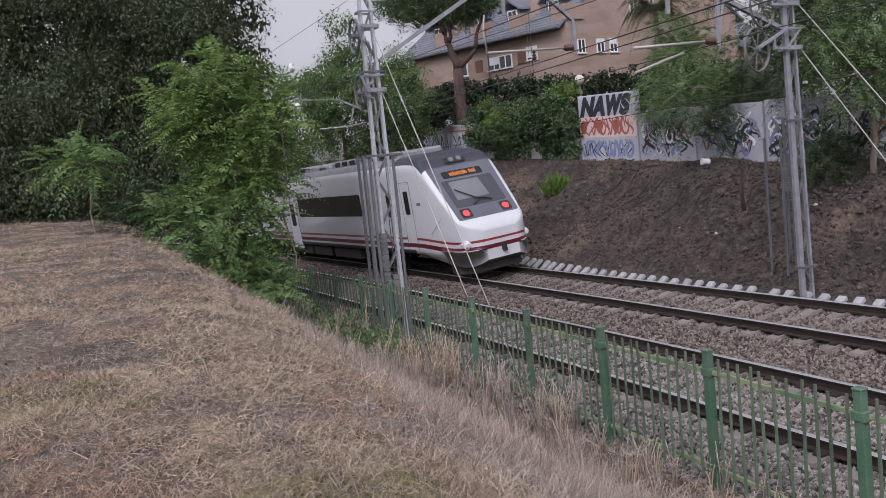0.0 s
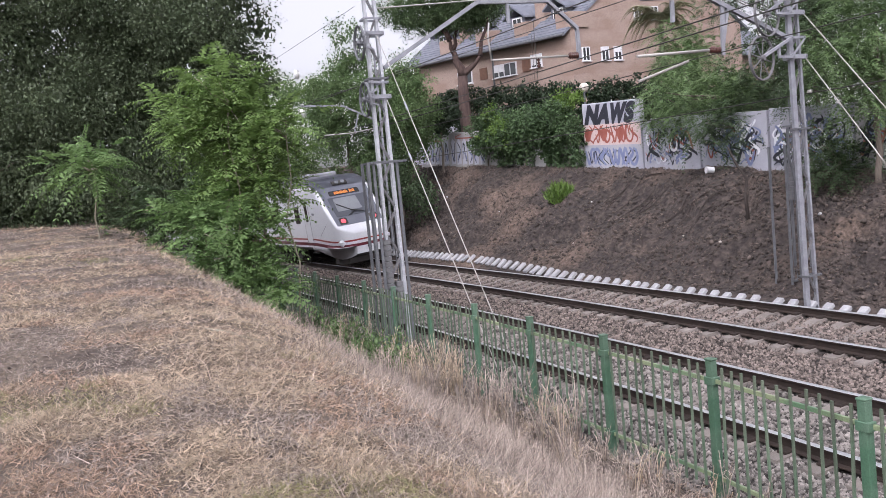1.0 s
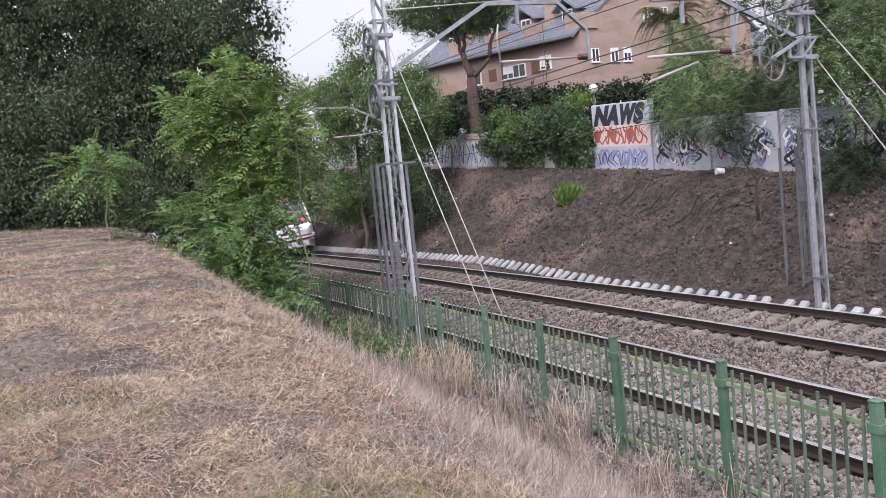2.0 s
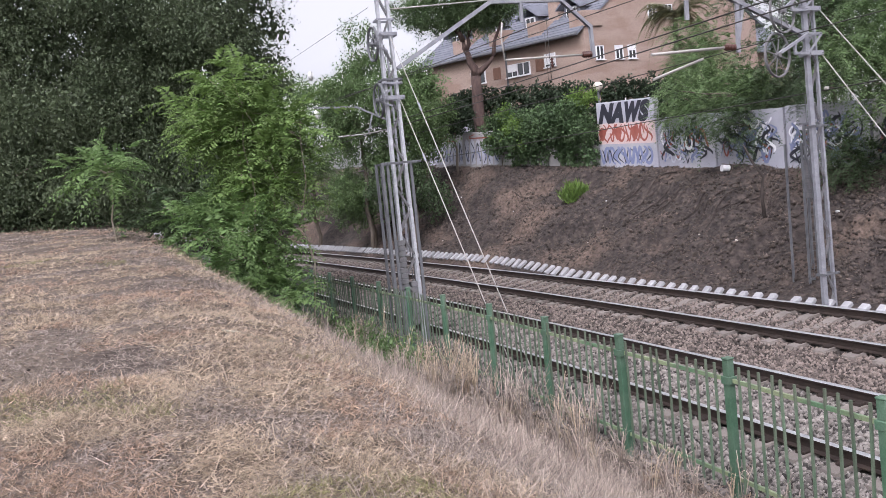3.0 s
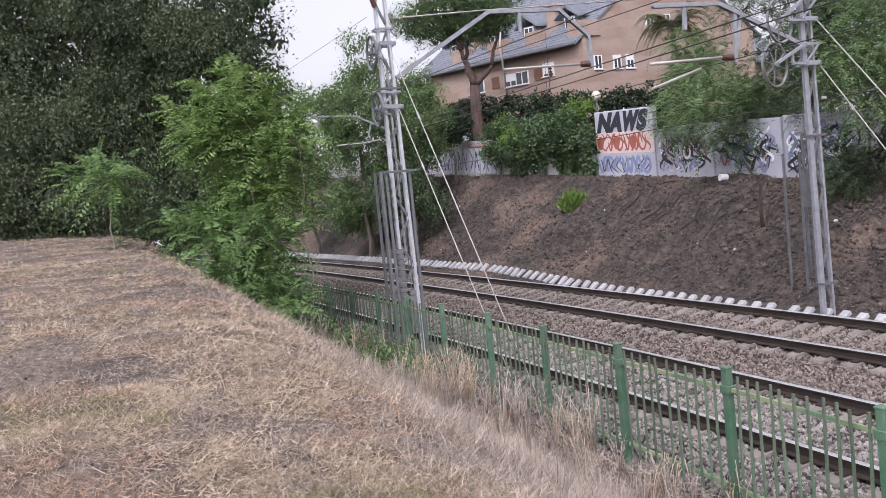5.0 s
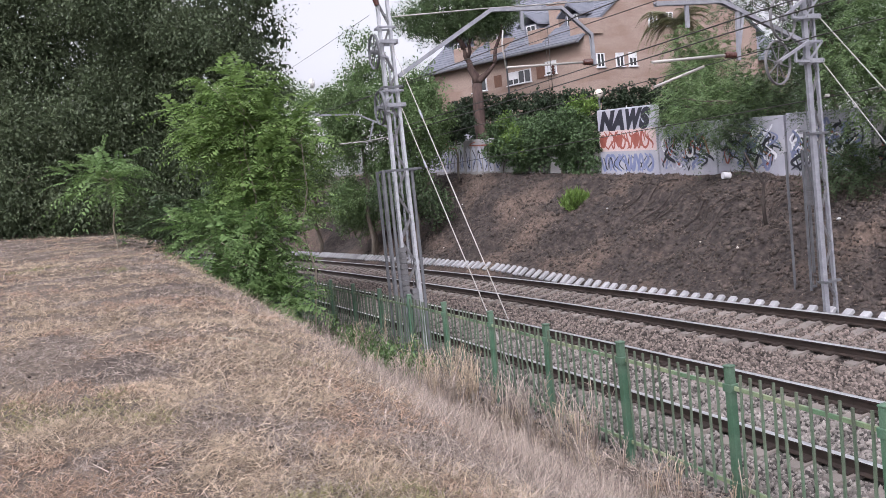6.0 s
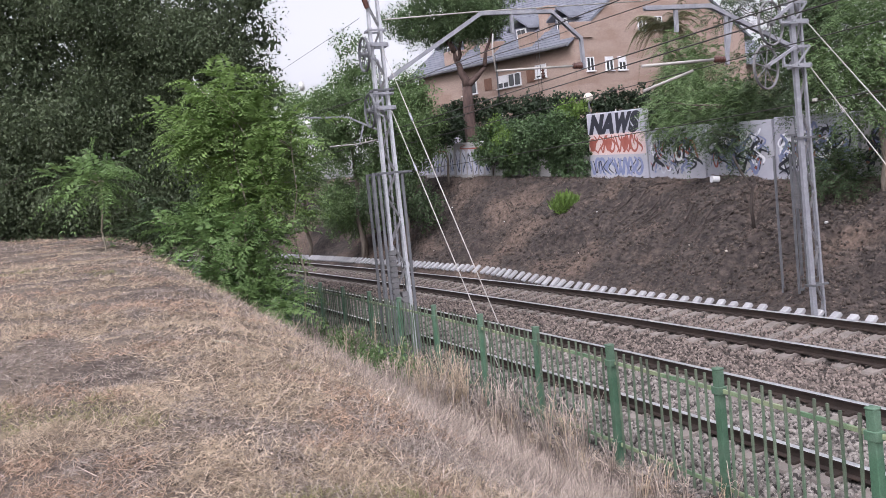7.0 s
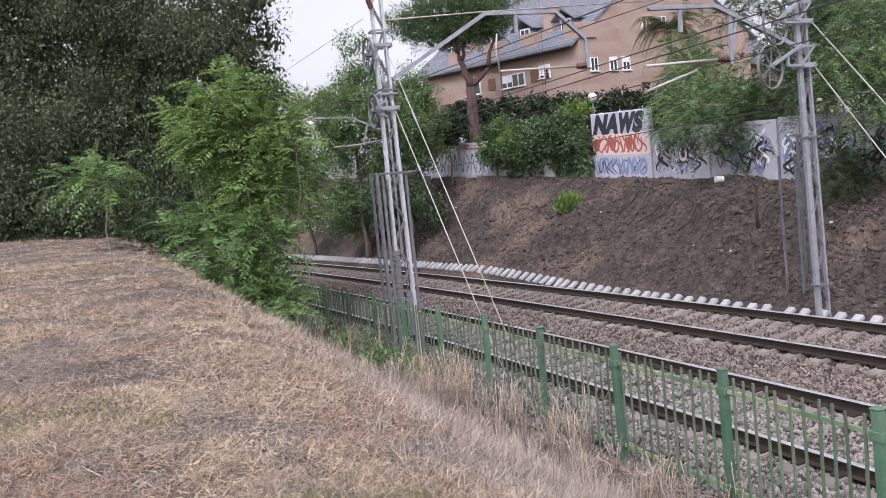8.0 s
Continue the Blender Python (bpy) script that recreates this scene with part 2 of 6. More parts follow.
def rail(k, track):
    bm = bmesh.new()
    rings = []
    for s in steps((-60, -6, 4), (-6, 70, 1.0), (70, 260, 5)):
        o, z, c = rail_place(k, s)
        rings.append([at(s, o + u * math.cos(c) - w * math.sin(c), z + u * math.sin(c) + w * math.cos(c)) for u, w in RAIL])
    vs = loft(bm, rings)
    bm.faces.ensure_lookup_table()
    for a, b in zip(vs, vs[1:]):
        for q in (6, 7, 8):
            f = bm.faces.get((a[q], a[q + 1], b[q + 1], b[q]))
            if f:
                f.material_index = 1
    return part("rail", bm, [M_RUST, M_SHINE], track, "rusty rail with a polished running surface")


# ---------------------------------------------------------------- tracks
def basis(s, o, z, roll=0.0):
    """A frame on the line: x to the right, y along, z up."""
    p = at(s, o)
    return pose(p.x, p.y, z, 0, -math.degrees(roll), math.degrees(yaw(s)))


def one_mesh(name, bm, material):
    ob = part(name, bm, material)
    me = ob.data
    bpy.data.objects.remove(ob)
    return me


def sleeper_mesh(name, half, width, height, material):
    bm = bmesh.new()
    prof = [(-half, 0.0), (-half * 0.93, height), (-half * 0.42, height), (-half * 0.3, height * 0.8), (half * 0.3, height * 0.8), (half * 0.42, height), (half * 0.93, height), (half, 0.0)]
    loft(bm, [[Vector((x, y * (1.0 if z == 0 else 0.84), z)) for x, z in prof] for y in (-width / 2, width / 2)])
    bmesh.ops.recalc_face_normals(bm, faces=bm.faces)
    ob = part(name, bm, material)
    me = ob.data
    bpy.data.objects.remove(ob)
    return me


def clip_mesh():
    bm = bmesh.new()
    box(bm, -0.15, 0.15, -0.07, 0.07, -0.01, 0.035, bevel=0.01)
    ob = part("rail_clip", bm, M_RUST)
    me = ob.data
    bpy.data.objects.remove(ob)
    return me


def railway_track(first, o0, rise, cant, label):
    track = new("railway_track")
    tagged(track, label, "railway track", group="pair of railway tracks")
    rail(first, track)
    rail(first + 1, track)
    me, clip = sleeper_mesh("sleeper", 1.3, 0.28, 0.2, M_SLEEPER), clip_mesh()
    rnd = random.Random(first)
    for i in range(130):
        s = -4 + 0.6 * i
        sink = rnd.uniform(0, 0.02)
        m = basis(s, o0 + GAUGE / 2, rail_z(s) + rise + GAUGE / 2 * math.sin(cant) - 0.162 - 0.2 - sink, cant)
        sl = shared("sleeper", me, track, m)
        if s < 30:
            for x in (-GAUGE / 2, GAUGE / 2):
                shared("rail_clip", clip, sl, pose(x, 0, 0.2))
    return track


railway_track(0, 0.0, 0.0, CANT1, "nearer canted railway track on grey ballast behind the fence")
railway_track(2, TRACK2, RISE2, CANT2, "farther canted railway track with dusty concrete sleepers")


def spare_sleepers():
    bm = bmesh.new()
    box(bm, -0.21, 0.21, -0.10, 0.10, -0.05, 0.05, bevel=0.012)
    me = one_mesh("concrete_block", bm, M_SLEEPER_NEW)
    rnd = random.Random(5)
    s = 9.0
    while s < 62:
        o = 7.05 + rnd.uniform(-0.03, 0.03)
        z = ground_z(s, o) + 0.11 - 0.05 * smooth(24, 15, s)
        ob = new("concrete_slab", me)
        ob.matrix_basis = basis(s, o, z, 0.62) @ pose(0, 0, 0, rnd.uniform(-3, 3), rnd.uniform(-5, 5), rnd.uniform(-5, 5))
        tagged(ob, "pale concrete slab leaning on the foot of the slope", "concrete slab", group="row of slabs along the slope")
        s += rnd.choice((0.42, 0.44, 0.46, 0.48, 0.66 if rnd.random() < 0.4 else 0.46))


spare_sleepers()


# ---------------------------------------------------------------- fence
def green_fence():
    fence = new("metal_fence")
    tagged(fence, "weathered green steel picket fence along the railway", "fence")
    bm = bmesh.new()
    box(bm, -0.045, 0.045, -0.045, 0.045, -0.3, 1.56, bevel=0.006)
    box(bm, -0.052, 0.052, -0.052, 0.052, 1.56, 1.585, bevel=0.008)
    for z in (1.33, 0.22):
        box(bm, -0.055, 0.055, -0.07, 0.07, z - 0.045, z + 0.045, bevel=0.006)
    post_me = one_mesh("post", bm, M_GREEN)
    bm = bmesh.new()
    box(bm, -0.012, 0.012, -0.015, 0.015, 0.08, 1.50, bevel=0.004)
    picket_me = one_mesh("picket", bm, M_PICKET)
    pitch, first = 2.04, 1.94
    bm = bmesh.new()
    box(bm, -0.016, 0.016, -pitch / 2, pitch / 2, -0.024, 0.024, bevel=0.004)
    rail_me = one_mesh("fence_rail", bm, M_GREEN_RAIL)
    rnd = random.Random(3)
    for i in range(25):
        s = first + pitch * i
        z = rail_z(s) - 0.20
        shared("post", post_me, fence, basis(s, fence_o(s), z) @ pose(0, 0, 0, rnd.uniform(-1, 1), rnd.uniform(-1.2, 1.2)))
        mid = s + pitch / 2
        zm = rail_z(mid) - 0.20
        for h in (1.33, 0.22):
            shared("fence_rail", rail_me, fence, basis(mid, 0.5 * (fence_o(s) + fence_o(s + pitch)), zm + h) @ pose(0, 0, 0, math.degrees(GRADE), 0, -math.degrees(math.atan2(fence_o(s + pitch) - fence_o(s), pitch))))
        for j in range(11):
            q = s + pitch * (j + 1) / 12
            shared("picket", picket_me, fence, basis(q, lerp(fence_o(s), fence_o(s + pitch), (j + 1) / 12) - 0.03, rail_z(q) - 0.20 + rnd.uniform(-0.015, 0.015)) @ pose(0, 0, 0, rnd.uniform(-0.8, 0.8), rnd.uniform(-1.0, 1.0)))


M_GREEN_RAIL = mat("pale_olive_green_paint", (0.20, 0.25, 0.14), (0.27, 0.31, 0.18), 5, 0.55, bump=0.2, c=(0.10, 0.18, 0.10), cscale=1.2)
green_fence()

# ---------------------------------------------------------------- masts and wires
M_WIRE = mat("dark_copper_wire", (0.05, 0.048, 0.045), (0.07, 0.065, 0.06), 5, 0.6, metal=0.4, bump=0)
M_STAY = mat("pale_steel_stay", (0.36, 0.345, 0.32), (0.44, 0.42, 0.39), 5, 0.55, metal=0.2, bump=0)
M_INSUL = mat("brown_insulator", (0.065, 0.026, 0.02), (0.085, 0.034, 0.026), 5, 0.3, bump=0)
M_WEIGHT = mat("cast_counterweight", (0.14, 0.138, 0.14), (0.19, 0.187, 0.19), 5, 0.8, bump=0.2)
M_DARKSTEEL = mat("dull_grey_steel", (0.12, 0.123, 0.132), (0.17, 0.174, 0.184), 5, 0.65, metal=0.35, bump=0.15)


def channel(bm, a, b, web, flange, face):
    """A channel leg from a to b: a web and two flanges; face: the way the web looks (unit)."""
    a, b, fx = Vector(a), Vector(b), Vector(face)
    side = fx.cross((b - a).normalized())
    t, h = 0.012, web / 2
    prof = ((-h, -flange), (-h, 0), (h, 0), (h, -flange), (h - t, -flange), (h - t, -t), (-h + t, -t), (-h + t, -flange))
    loft(bm, [[p + side * u + fx * v for u, v in prof] for p in (a, b)])
    bmesh.ops.recalc_face_normals(bm, faces=bm.faces)


def wheel(name, centre, radius, axle, parent, rim):
    """A spoked tension wheel whose axle points along axle."""
    ax = Vector(axle).normalized()
    m = ax.to_track_quat("Z", "Y").to_matrix().to_4x4()
    m.translation = Vector(centre)
    bm = bmesh.new()
    n = 28
    rings = []
    for k in range(n + 1):
        t = k * math.tau / n
        d = Vector((math.cos(t), math.sin(t), 0))
        rings.append([d * (radius + u) + Vector((0, 0, w)) for u, w in ((0, -0.028), (0.02, -0.028), (0.008, 0), (0.02, 0.028), (0, 0.028), (-0.018, 0.01), (-0.018, -0.01))])
    loft(bm, rings, caps=False)
    bmesh.ops.remove_doubles(bm, verts=bm.verts, dist=1e-4)
    bmesh.ops.recalc_face_normals(bm, faces=bm.faces)
    bmesh.ops.transform(bm, matrix=m, verts=bm.verts)
    w = part(name, bm, rim, parent, "spoked galvanised tension wheel")
    bm = bmesh.new()
    rod(bm, (0, 0, -0.07), (0, 0, 0.07), 0.055, 12)
    bmesh.ops.transform(bm, matrix=m, verts=bm.verts)
    part("hub", bm, rim, w)
    for k in range(8):
        t = k * math.tau / 8 + 0.2
        d = Vector((math.cos(t), math.sin(t), 0))
        bm = bmesh.new()
        bar(bm, d * 0.04, d * (radius - 0.01), 0.022, 0.016)
        bmesh.ops.transform(bm, matrix=m, verts=bm.verts)
        part("spoke", bm, rim, w)
    return w


def lattice_mast(s, o, height, w0, w1, deep, step, label, wide=0.12, lead=1.0, tilt=0.0, steel=M_GALV):
    """A tapering mast of two channel legs with a zigzag of flats between them; local x to the right of the line."""
    mast = new("catenary_mast")
    zb = ground_z(s, o) - 0.25
    mast.matrix_basis = basis(s, o, zb) @ pose(0, 0, 0, 0, -tilt, 0)
    tagged(mast, label, "catenary mast", group="catenary masts beside the line")
    for k in (-1, 1):
        web = wide * (lead if k < 0 else 1.0)
        for f in (-1, 1):
            bm = bmesh.new()
            channel(bm, (k * w0 / 2, f * deep / 2, 0), (k * w1 / 2, f * deep / 2 * 0.8, height), web, 0.05, (0, f, 0))
            part("leg", bm, steel, mast)
    n = int(height / step)
    for i in range(n):
        z0, z1 = i * height / n, (i + 1) * height / n
        k = 1 if i % 2 else -1
        for f in (-1, 1):
            bm = bmesh.new()
            wa, wb = lerp(w0, w1, z0 / height), lerp(w0, w1, z1 / height)
            bar(bm, (k * wa / 2, f * (deep / 2 - 0.02) * 0.9, z0), (-k * wb / 2, f * (deep / 2 - 0.02) * 0.9, z1), 0.03, 0.01, up=(0, 1, 0))
            # darker grey than the legs: shading inside the lattice put into the braces' colour
            part("diagonal_brace", bm, M_WEIGHT, mast)
    bm = bmesh.new()
    box(bm, -w0 * 0.75, w0 * 0.75, -deep, deep, 0.05, 0.30, bevel=0.03)
    part("foundation", bm, M_SLEEPER, mast)
    return mast, zb


def collar(mast, z, w, deep, h=0.07, name="collar", material=None):
    bm = bmesh.new()
    for f in (-1, 1):
        box(bm, -w / 2, w / 2, f * deep / 2 - 0.012, f * deep / 2 + 0.012, z - h / 2, z + h / 2, bevel=0.004)
        box(bm, f * w / 2 - 0.012, f * w / 2 + 0.012, -deep / 2, deep / 2, z - h / 2, z + h / 2, bevel=0.004)
        for k in (-1, 1):
            rod(bm, (k * w * 0.42, f * deep / 2, z), (k * w * 0.42, f * (deep / 2 + 0.04), z), 0.018, 6)
    return part(name, bm, material or M_GALV, mast)


def bent_beam(mast, name, pts, w=0.07, h=0.09, label=""):
    """A beam of two flats bent at its corners, in the mast's space."""
    bm = bmesh.new()
    rings = []
    n = len(pts)
    for i, p in enumerate(pts):
        d = (Vector(pts[min(i + 1, n - 1)]) - Vector(pts[max(i - 1, 0)])).normalized()
        up = Vector((0, 1, 0)).cross(d)
        rings.append([Vector(p) + Vector((0, u * w / 2, 0)) + up * (v * h / 2) for u, v in ((-1, -1), (-1, 1), (-0.7, 1), (-0.7, 0.2), (0.7, 0.2), (0.7, 1), (1, 1), (1, -1), (0.7, -1), (0.7, -0.2), (-0.7, -0.2), (-0.7, -1))])
    loft(bm, rings)
    bmesh.ops.recalc_face_normals(bm, faces=bm.faces)
    return part(name, bm, M_GALV, mast, label)


def insulator(mast, a, b, r=0.06, n=4):
    bm = bmesh.new()
    a, b = Vector(a), Vector(b)
    rod(bm, a, b, r * 0.45, 8)
    for i in range(n):
        p = a.lerp(b, (i + 0.5) / n)
        d = (b - a).normalized() * 0.018
        rod(bm, p - d, p + d, r, 12, r * 0.7)
    return part("insulator", bm, M_INSUL, mast, "brown ribbed insulator")


def stack(mast, x, y, z0, n, step, w, d):
    """Counterweight discs on their rod."""
    bm = bmesh.new()
    rod(bm, (x, y, z0 - 0.1), (x, y, z0 + n * step + 1.6), 0.012, 6)
    part("weight_rod", bm, M_DARKSTEEL, mast)
    for i in range(n):
        bm = bmesh.new()
        box(bm, x - w / 2, x + w / 2, y - d / 2, y + d / 2, z0 + i * step, z0 + i * step + step * 0.95, bevel=0.010)
        part("counterweight", bm, M_WEIGHT, mast)


def left_mast():
    s, o = 18.2, -1.41
    mast, zb = lattice_mast(s, o, 9.6, 0.37, 0.22, 0.13, 0.52, "galvanised lattice catenary mast beside the green fence", wide=0.065, tilt=0.5, steel=M_GALV_LIT)
    zr = rail_z(s) - zb
    for h, w in ((5.65, 0.50), (7.05, 0.44)):
        collar(mast, zr + h, w, 0.30, 0.09)
        collar(mast, zr + h + 0.32, w * 0.92, 0.28, 0.05)
    for h, w in ((6.05, 0.46), (4.2, 0.86)):
        collar(mast, zr + h, w, 0.48 if h < 5 else 0.30, 0.05, "batten", M_DARKSTEEL)
    # tension wheels on the outer side
    for h in (5.72, 6.95):
        wheel("tension_wheel", (-0.36, -0.12, zr + h - 0.12), 0.36, (1.0, -0.06, 0), mast, M_DARKSTEEL)
        bm = bmesh.new()
        bar(bm, (-0.05, -0.12, zr + h + 0.12), (-0.42, -0.12, zr + h - 0.12), 0.05, 0.05)
        bar(bm, (-0.05, -0.12, zr + h - 0.25), (-0.42, -0.12, zr + h - 0.12), 0.04, 0.04)
        part("wheel_bracket", bm, M_GALV, mast)
    # guide cage for the weights
    for x in (-0.48, -0.36, 0.20):
        for y in (-0.22, 0.22):
            bm = bmesh.new()
            channel(bm, (x, y, 0.3), (x, y, zr + 4.22), 0.06, 0.035, (0, -1 if y < 0 else 1, 0))
            part("guide_rail", bm, M_DARKSTEEL, mast)
    stack(mast, -0.18, 0.02, zr + 1.35, 9, 0.125, 0.18, 0.20)
    stack(mast, 0.08, 0.10, zr + 0.5, 8, 0.125, 0.18, 0.20)
    # the bent cantilever over the nearer track
    bent_beam(mast, "cantilever", [(0.20, 0, zr + 6.30), (2.72, 0, zr + 7.78), (4.70, 0, zr + 7.84), (5.52, 0, zr + 7.18), (5.53, 0, zr + 6.42)], 0.09, 0.09, "bent galvanised cantilever arm")
    bm = bmesh.new()
    bar(bm, (3.55, 0, zr + 7.8), (3.55, 0, zr + 7.3), 0.07, 0.07)
    part("hanger_post", bm, M_GALV, mast)
    insulator(mast, (5.47, 0, zr + 6.50), (5.2, 0, zr + 6.49), 0.085)
    bm = bmesh.new()
    tube(bm, [(5.2, 0, zr + 6.49), (4.2, 0, zr + 6.46), (2.98, 0.0, zr + 6.42)], 0.028)
    part("registration_arm", bm, M_STAY, mast, "pale tubular registration arm")
    bm = bmesh.new()
    tube(bm, [(2.98, 0, zr + 6.42), (2.94, 0, zr + 6.95), (3.0, 0, zr + 7.3)], 0.02)
    part("arm_hook", bm, M_STAY, mast)
    insulator(mast, (4.3, 0, zr + 6.44), (4.3, 0, zr + 6.2), 0.05, 3)
    # top pole, signal light and stay rod
    bm = bmesh.new()
    rod(bm, (-0.22, -0.1, zr + 8.05), (-0.16, -0.1, zr + 7.85), 0.06, 10)
    part("lamp_head", bm, M_INSUL, mast, "small red lamp head")
    # upper stay and the two guys to the ground
    bm = bmesh.new()
    tube(bm, [(0.16, 0, zr + 7.62), (2.6, 0.1, zr + 7.84), (9.2, 1.6, zr + 8.6)], 0.016)
    part("stay_rod", bm, M_STAY, mast)
    for a, b in (((0.10, -0.25, zr + 5.56), (-0.02, -4.75, zr - 0.2)), ((0.02, -0.25, zr + 6.94), (-0.02, -5.55, zr - 0.3))):
        bm = bmesh.new()
        tube(bm, [a, b], 0.011)
        part("guy_wire", bm, M_STAY, mast, "pale steel guy wire")
        bm = bmesh.new()
        rod(bm, Vector(a).lerp(Vector(b), 0.22), Vector(a).lerp(Vector(b), 0.245), 0.024, 8)
        part("turnbuckle", bm, M_GALV, mast)
    # the mast stands on the track side of the fence
    mast.matrix_basis = Matrix.Scale(1.07, 4) @ mast.matrix_basis


def right_mast():
    s, o = 14.3, 7.14
    mast, zb = lattice_mast(s, o, 10.2, 0.31, 0.24, 0.08, 0.62, "galvanised lattice mast with spoked tension wheels", wide=0.055, lead=2.3, tilt=0.9)
    zr = rail_z(s) - zb
    for h in (0.82, 4.15):
        collar(mast, zr + h, 0.46, 0.22, 0.05, "batten", M_DARKSTEEL)
    for h in (5.75, 6.72):
        collar(mast, zr + h, 0.46, 0.26, 0.10)
        collar(mast, zr + h + 0.42, 0.44, 0.24, 0.06)
        for f in (-1, 1):
            bm = bmesh.new()
            bar(bm, (-0.23, f * 0.13, zr + h), (0.22, f * 0.13, zr + h + 0.42), 0.05, 0.012, up=(0, 1, 0))
            part("collar_brace", bm, M_GALV, mast)
    for h, x in ((5.74, -1.12), (6.68, -0.88)):
        wheel("tension_wheel", (x, -0.10, zr + h), 0.46, (-0.22, 1.0, 0.03), mast, M_WEIGHT)
        bm = bmesh.new()
        bar(bm, (x - 0.02, -0.10, zr + h), (-0.22, -0.12, zr + h + 0.42), 0.07, 0.06)
        bar(bm, (-0.62, -0.11, zr + h + 0.02), (-0.22, -0.12, zr + h), 0.06, 0.05)
        bar(bm, (-0.6, -0.11, zr + h + 0.02), (-0.6, -0.11, zr + h + 0.28), 0.05, 0.05)
        part("wheel_bracket", bm, M_GALV, mast)
    bent_beam(mast, "cantilever", [(-0.20, 0, zr + 6.18), (-2.48, 0, zr + 7.08), (-4.2, 0, zr + 7.03)], 0.09, 0.09, "bent galvanised cantilever arm")
    for top, bot in (((-2.05, 0, zr + 6.9), (-2.12, 0, zr + 5.85)), ((-1.9, 0, zr + 6.85), (-2.08, 0.05, zr + 5.95)), ((-3.4, 0, zr + 7.0), (-3.42, 0, zr + 6.55))):
        bm = bmesh.new()
        bar(bm, top, bot, 0.085, 0.05)
        part("hanger_post", bm, M_GALV, mast)
    insulator(mast, (-2.2, 0, zr + 5.96), (-2.5, 0, zr + 5.96), 0.07)
    for a, b in (((-2.5, 0, zr + 5.96), (-4.4, 0, zr + 5.88)), ((-2.9, 0.2, zr + 5.78), (-4.0, 0.5, zr + 5.45))):
        bm = bmesh.new()
        tube(bm, [a, b], 0.032)
        part("registration_arm", bm, M_STAY, mast, "pale tubular registration arm")
    for a, b in (((0.30, 0, zr + 5.76), (0.30, -4.2, zr - 0.15)), ((0.30, 0, zr + 6.76), (0.30, -5.5, zr - 0.25))):
        bm = bmesh.new()
        tube(bm, [a, b], 0.012)
        part("guy_wire", bm, M_STAY, mast, "pale steel guy wire")
    bm = bmesh.new()
    box(bm, 0.20, 0.30, -0.16, -0.08, zr + 4.93, zr + 5.0, bevel=0.015)
    part("clamp", bm, M_STAY, mast)


def weight_cage():
    """The counterweight guides behind the mast, on the foot of the slope."""
    s, o = 15.9, 8.6
    zb = ground_z(s, o) - 0.2
    cage = new("counterweight_guide")
    cage.matrix_basis = basis(s, o, zb)
    tagged(cage, "grey steel counterweight guide with mesh guard", "guide frame")
    top = 4.0
    for x, y in ((-0.42, -0.2), (-0.1, -0.2), (0.28, -0.2), (0.28, 0.3), (-0.42, 0.3)):
        bm = bmesh.new()
        channel(bm, (x, y, 0), (x, y, top - (0.0 if x > -0.4 else 0.5)), 0.055, 0.04, (0, -1, 0))
        part("guide_post", bm, M_DARKSTEEL, cage)
    for a, b in (((-0.42, -0.25, top - 0.6), (-0.1, -0.25, top - 1.9)), ((0.28, -0.25, top - 0.1), (-0.1, -0.25, top - 1.2))):
        bm = bmesh.new()
        bar(bm, a, b, 0.035, 0.035)
        part("strut", bm, M_DARKSTEEL, cage)
    for z in (0.1, top - 0.05):
        bm = bmesh.new()
        bar(bm, (-0.45, -0.2, z), (0.3, -0.2, z), 0.05, 0.05)
        part("cross_bar", bm, M_DARKSTEEL, cage)
    bm = bmesh.new()
    for i in range(17):
        z = 0.15 + i * 0.22
        bar(bm, (-0.4, -0.24, z), (0.28, -0.24, z), 0.008)
    for i in range(8):
        x = -0.4 + i * 0.097
        bar(bm, (x, -0.235, 0.1), (x, -0.235, top - 0.1), 0.008)
    part("mesh_guard", bm, M_DARKSTEEL, cage, "wire mesh guard")
    stack(cage, 0.08, 0.05, 2.1, 8, 0.12, 0.26, 0.22)


def far_mast():
    s, o = 39.0, 7.2
    mast, zb = lattice_mast(s, o, 10.6, 0.42, 0.28, 0.12, 0.7, "distant galvanised catenary mast beyond the curve", wide=0.08)
    zr = rail_z(s) - zb
    bent_beam(mast, "cantilever", [(-0.1, 0, zr + 7.2), (-1.8, 0, zr + 7.95), (-4.0, 0, zr + 8.0)], 0.08, 0.08)
    bm = bmesh.new()
    tube(bm, [(-0.1, 0, zr + 6.8), (-1.6, 0, zr + 6.6), (-2.9, 0, zr + 6.55)], 0.035)
    part("registration_arm", bm, M_STAY, mast)
    bm = bmesh.new()
    bar(bm, (-1.0, 0, zr + 7.6), (-1.3, 0, zr + 6.65), 0.06)
    part("hanger_post", bm, M_GALV, mast)
    for x, h in ((-3.9, 7.65), (-4.0, 9.5)):
        bm = bmesh.new()
        rod(bm, (x - 0.06, 0, zr + h), (x + 0.06, -0.08, zr + h), 0.22, 14)
        rod(bm, (x - 0.10, 0, zr + h), (x + 0.10, -0.1, zr + h), 0.13, 14)
        part("pulley", bm, M_FRAME_PALE, mast, "pale pulley disc")


M_FRAME_PALE = mat("pale_porcelain", (0.62, 0.62, 0.60), (0.68, 0.68, 0.66), 4, 0.4, bump=0)
left_mast()
right_mast()
far_mast()
weight_cage()


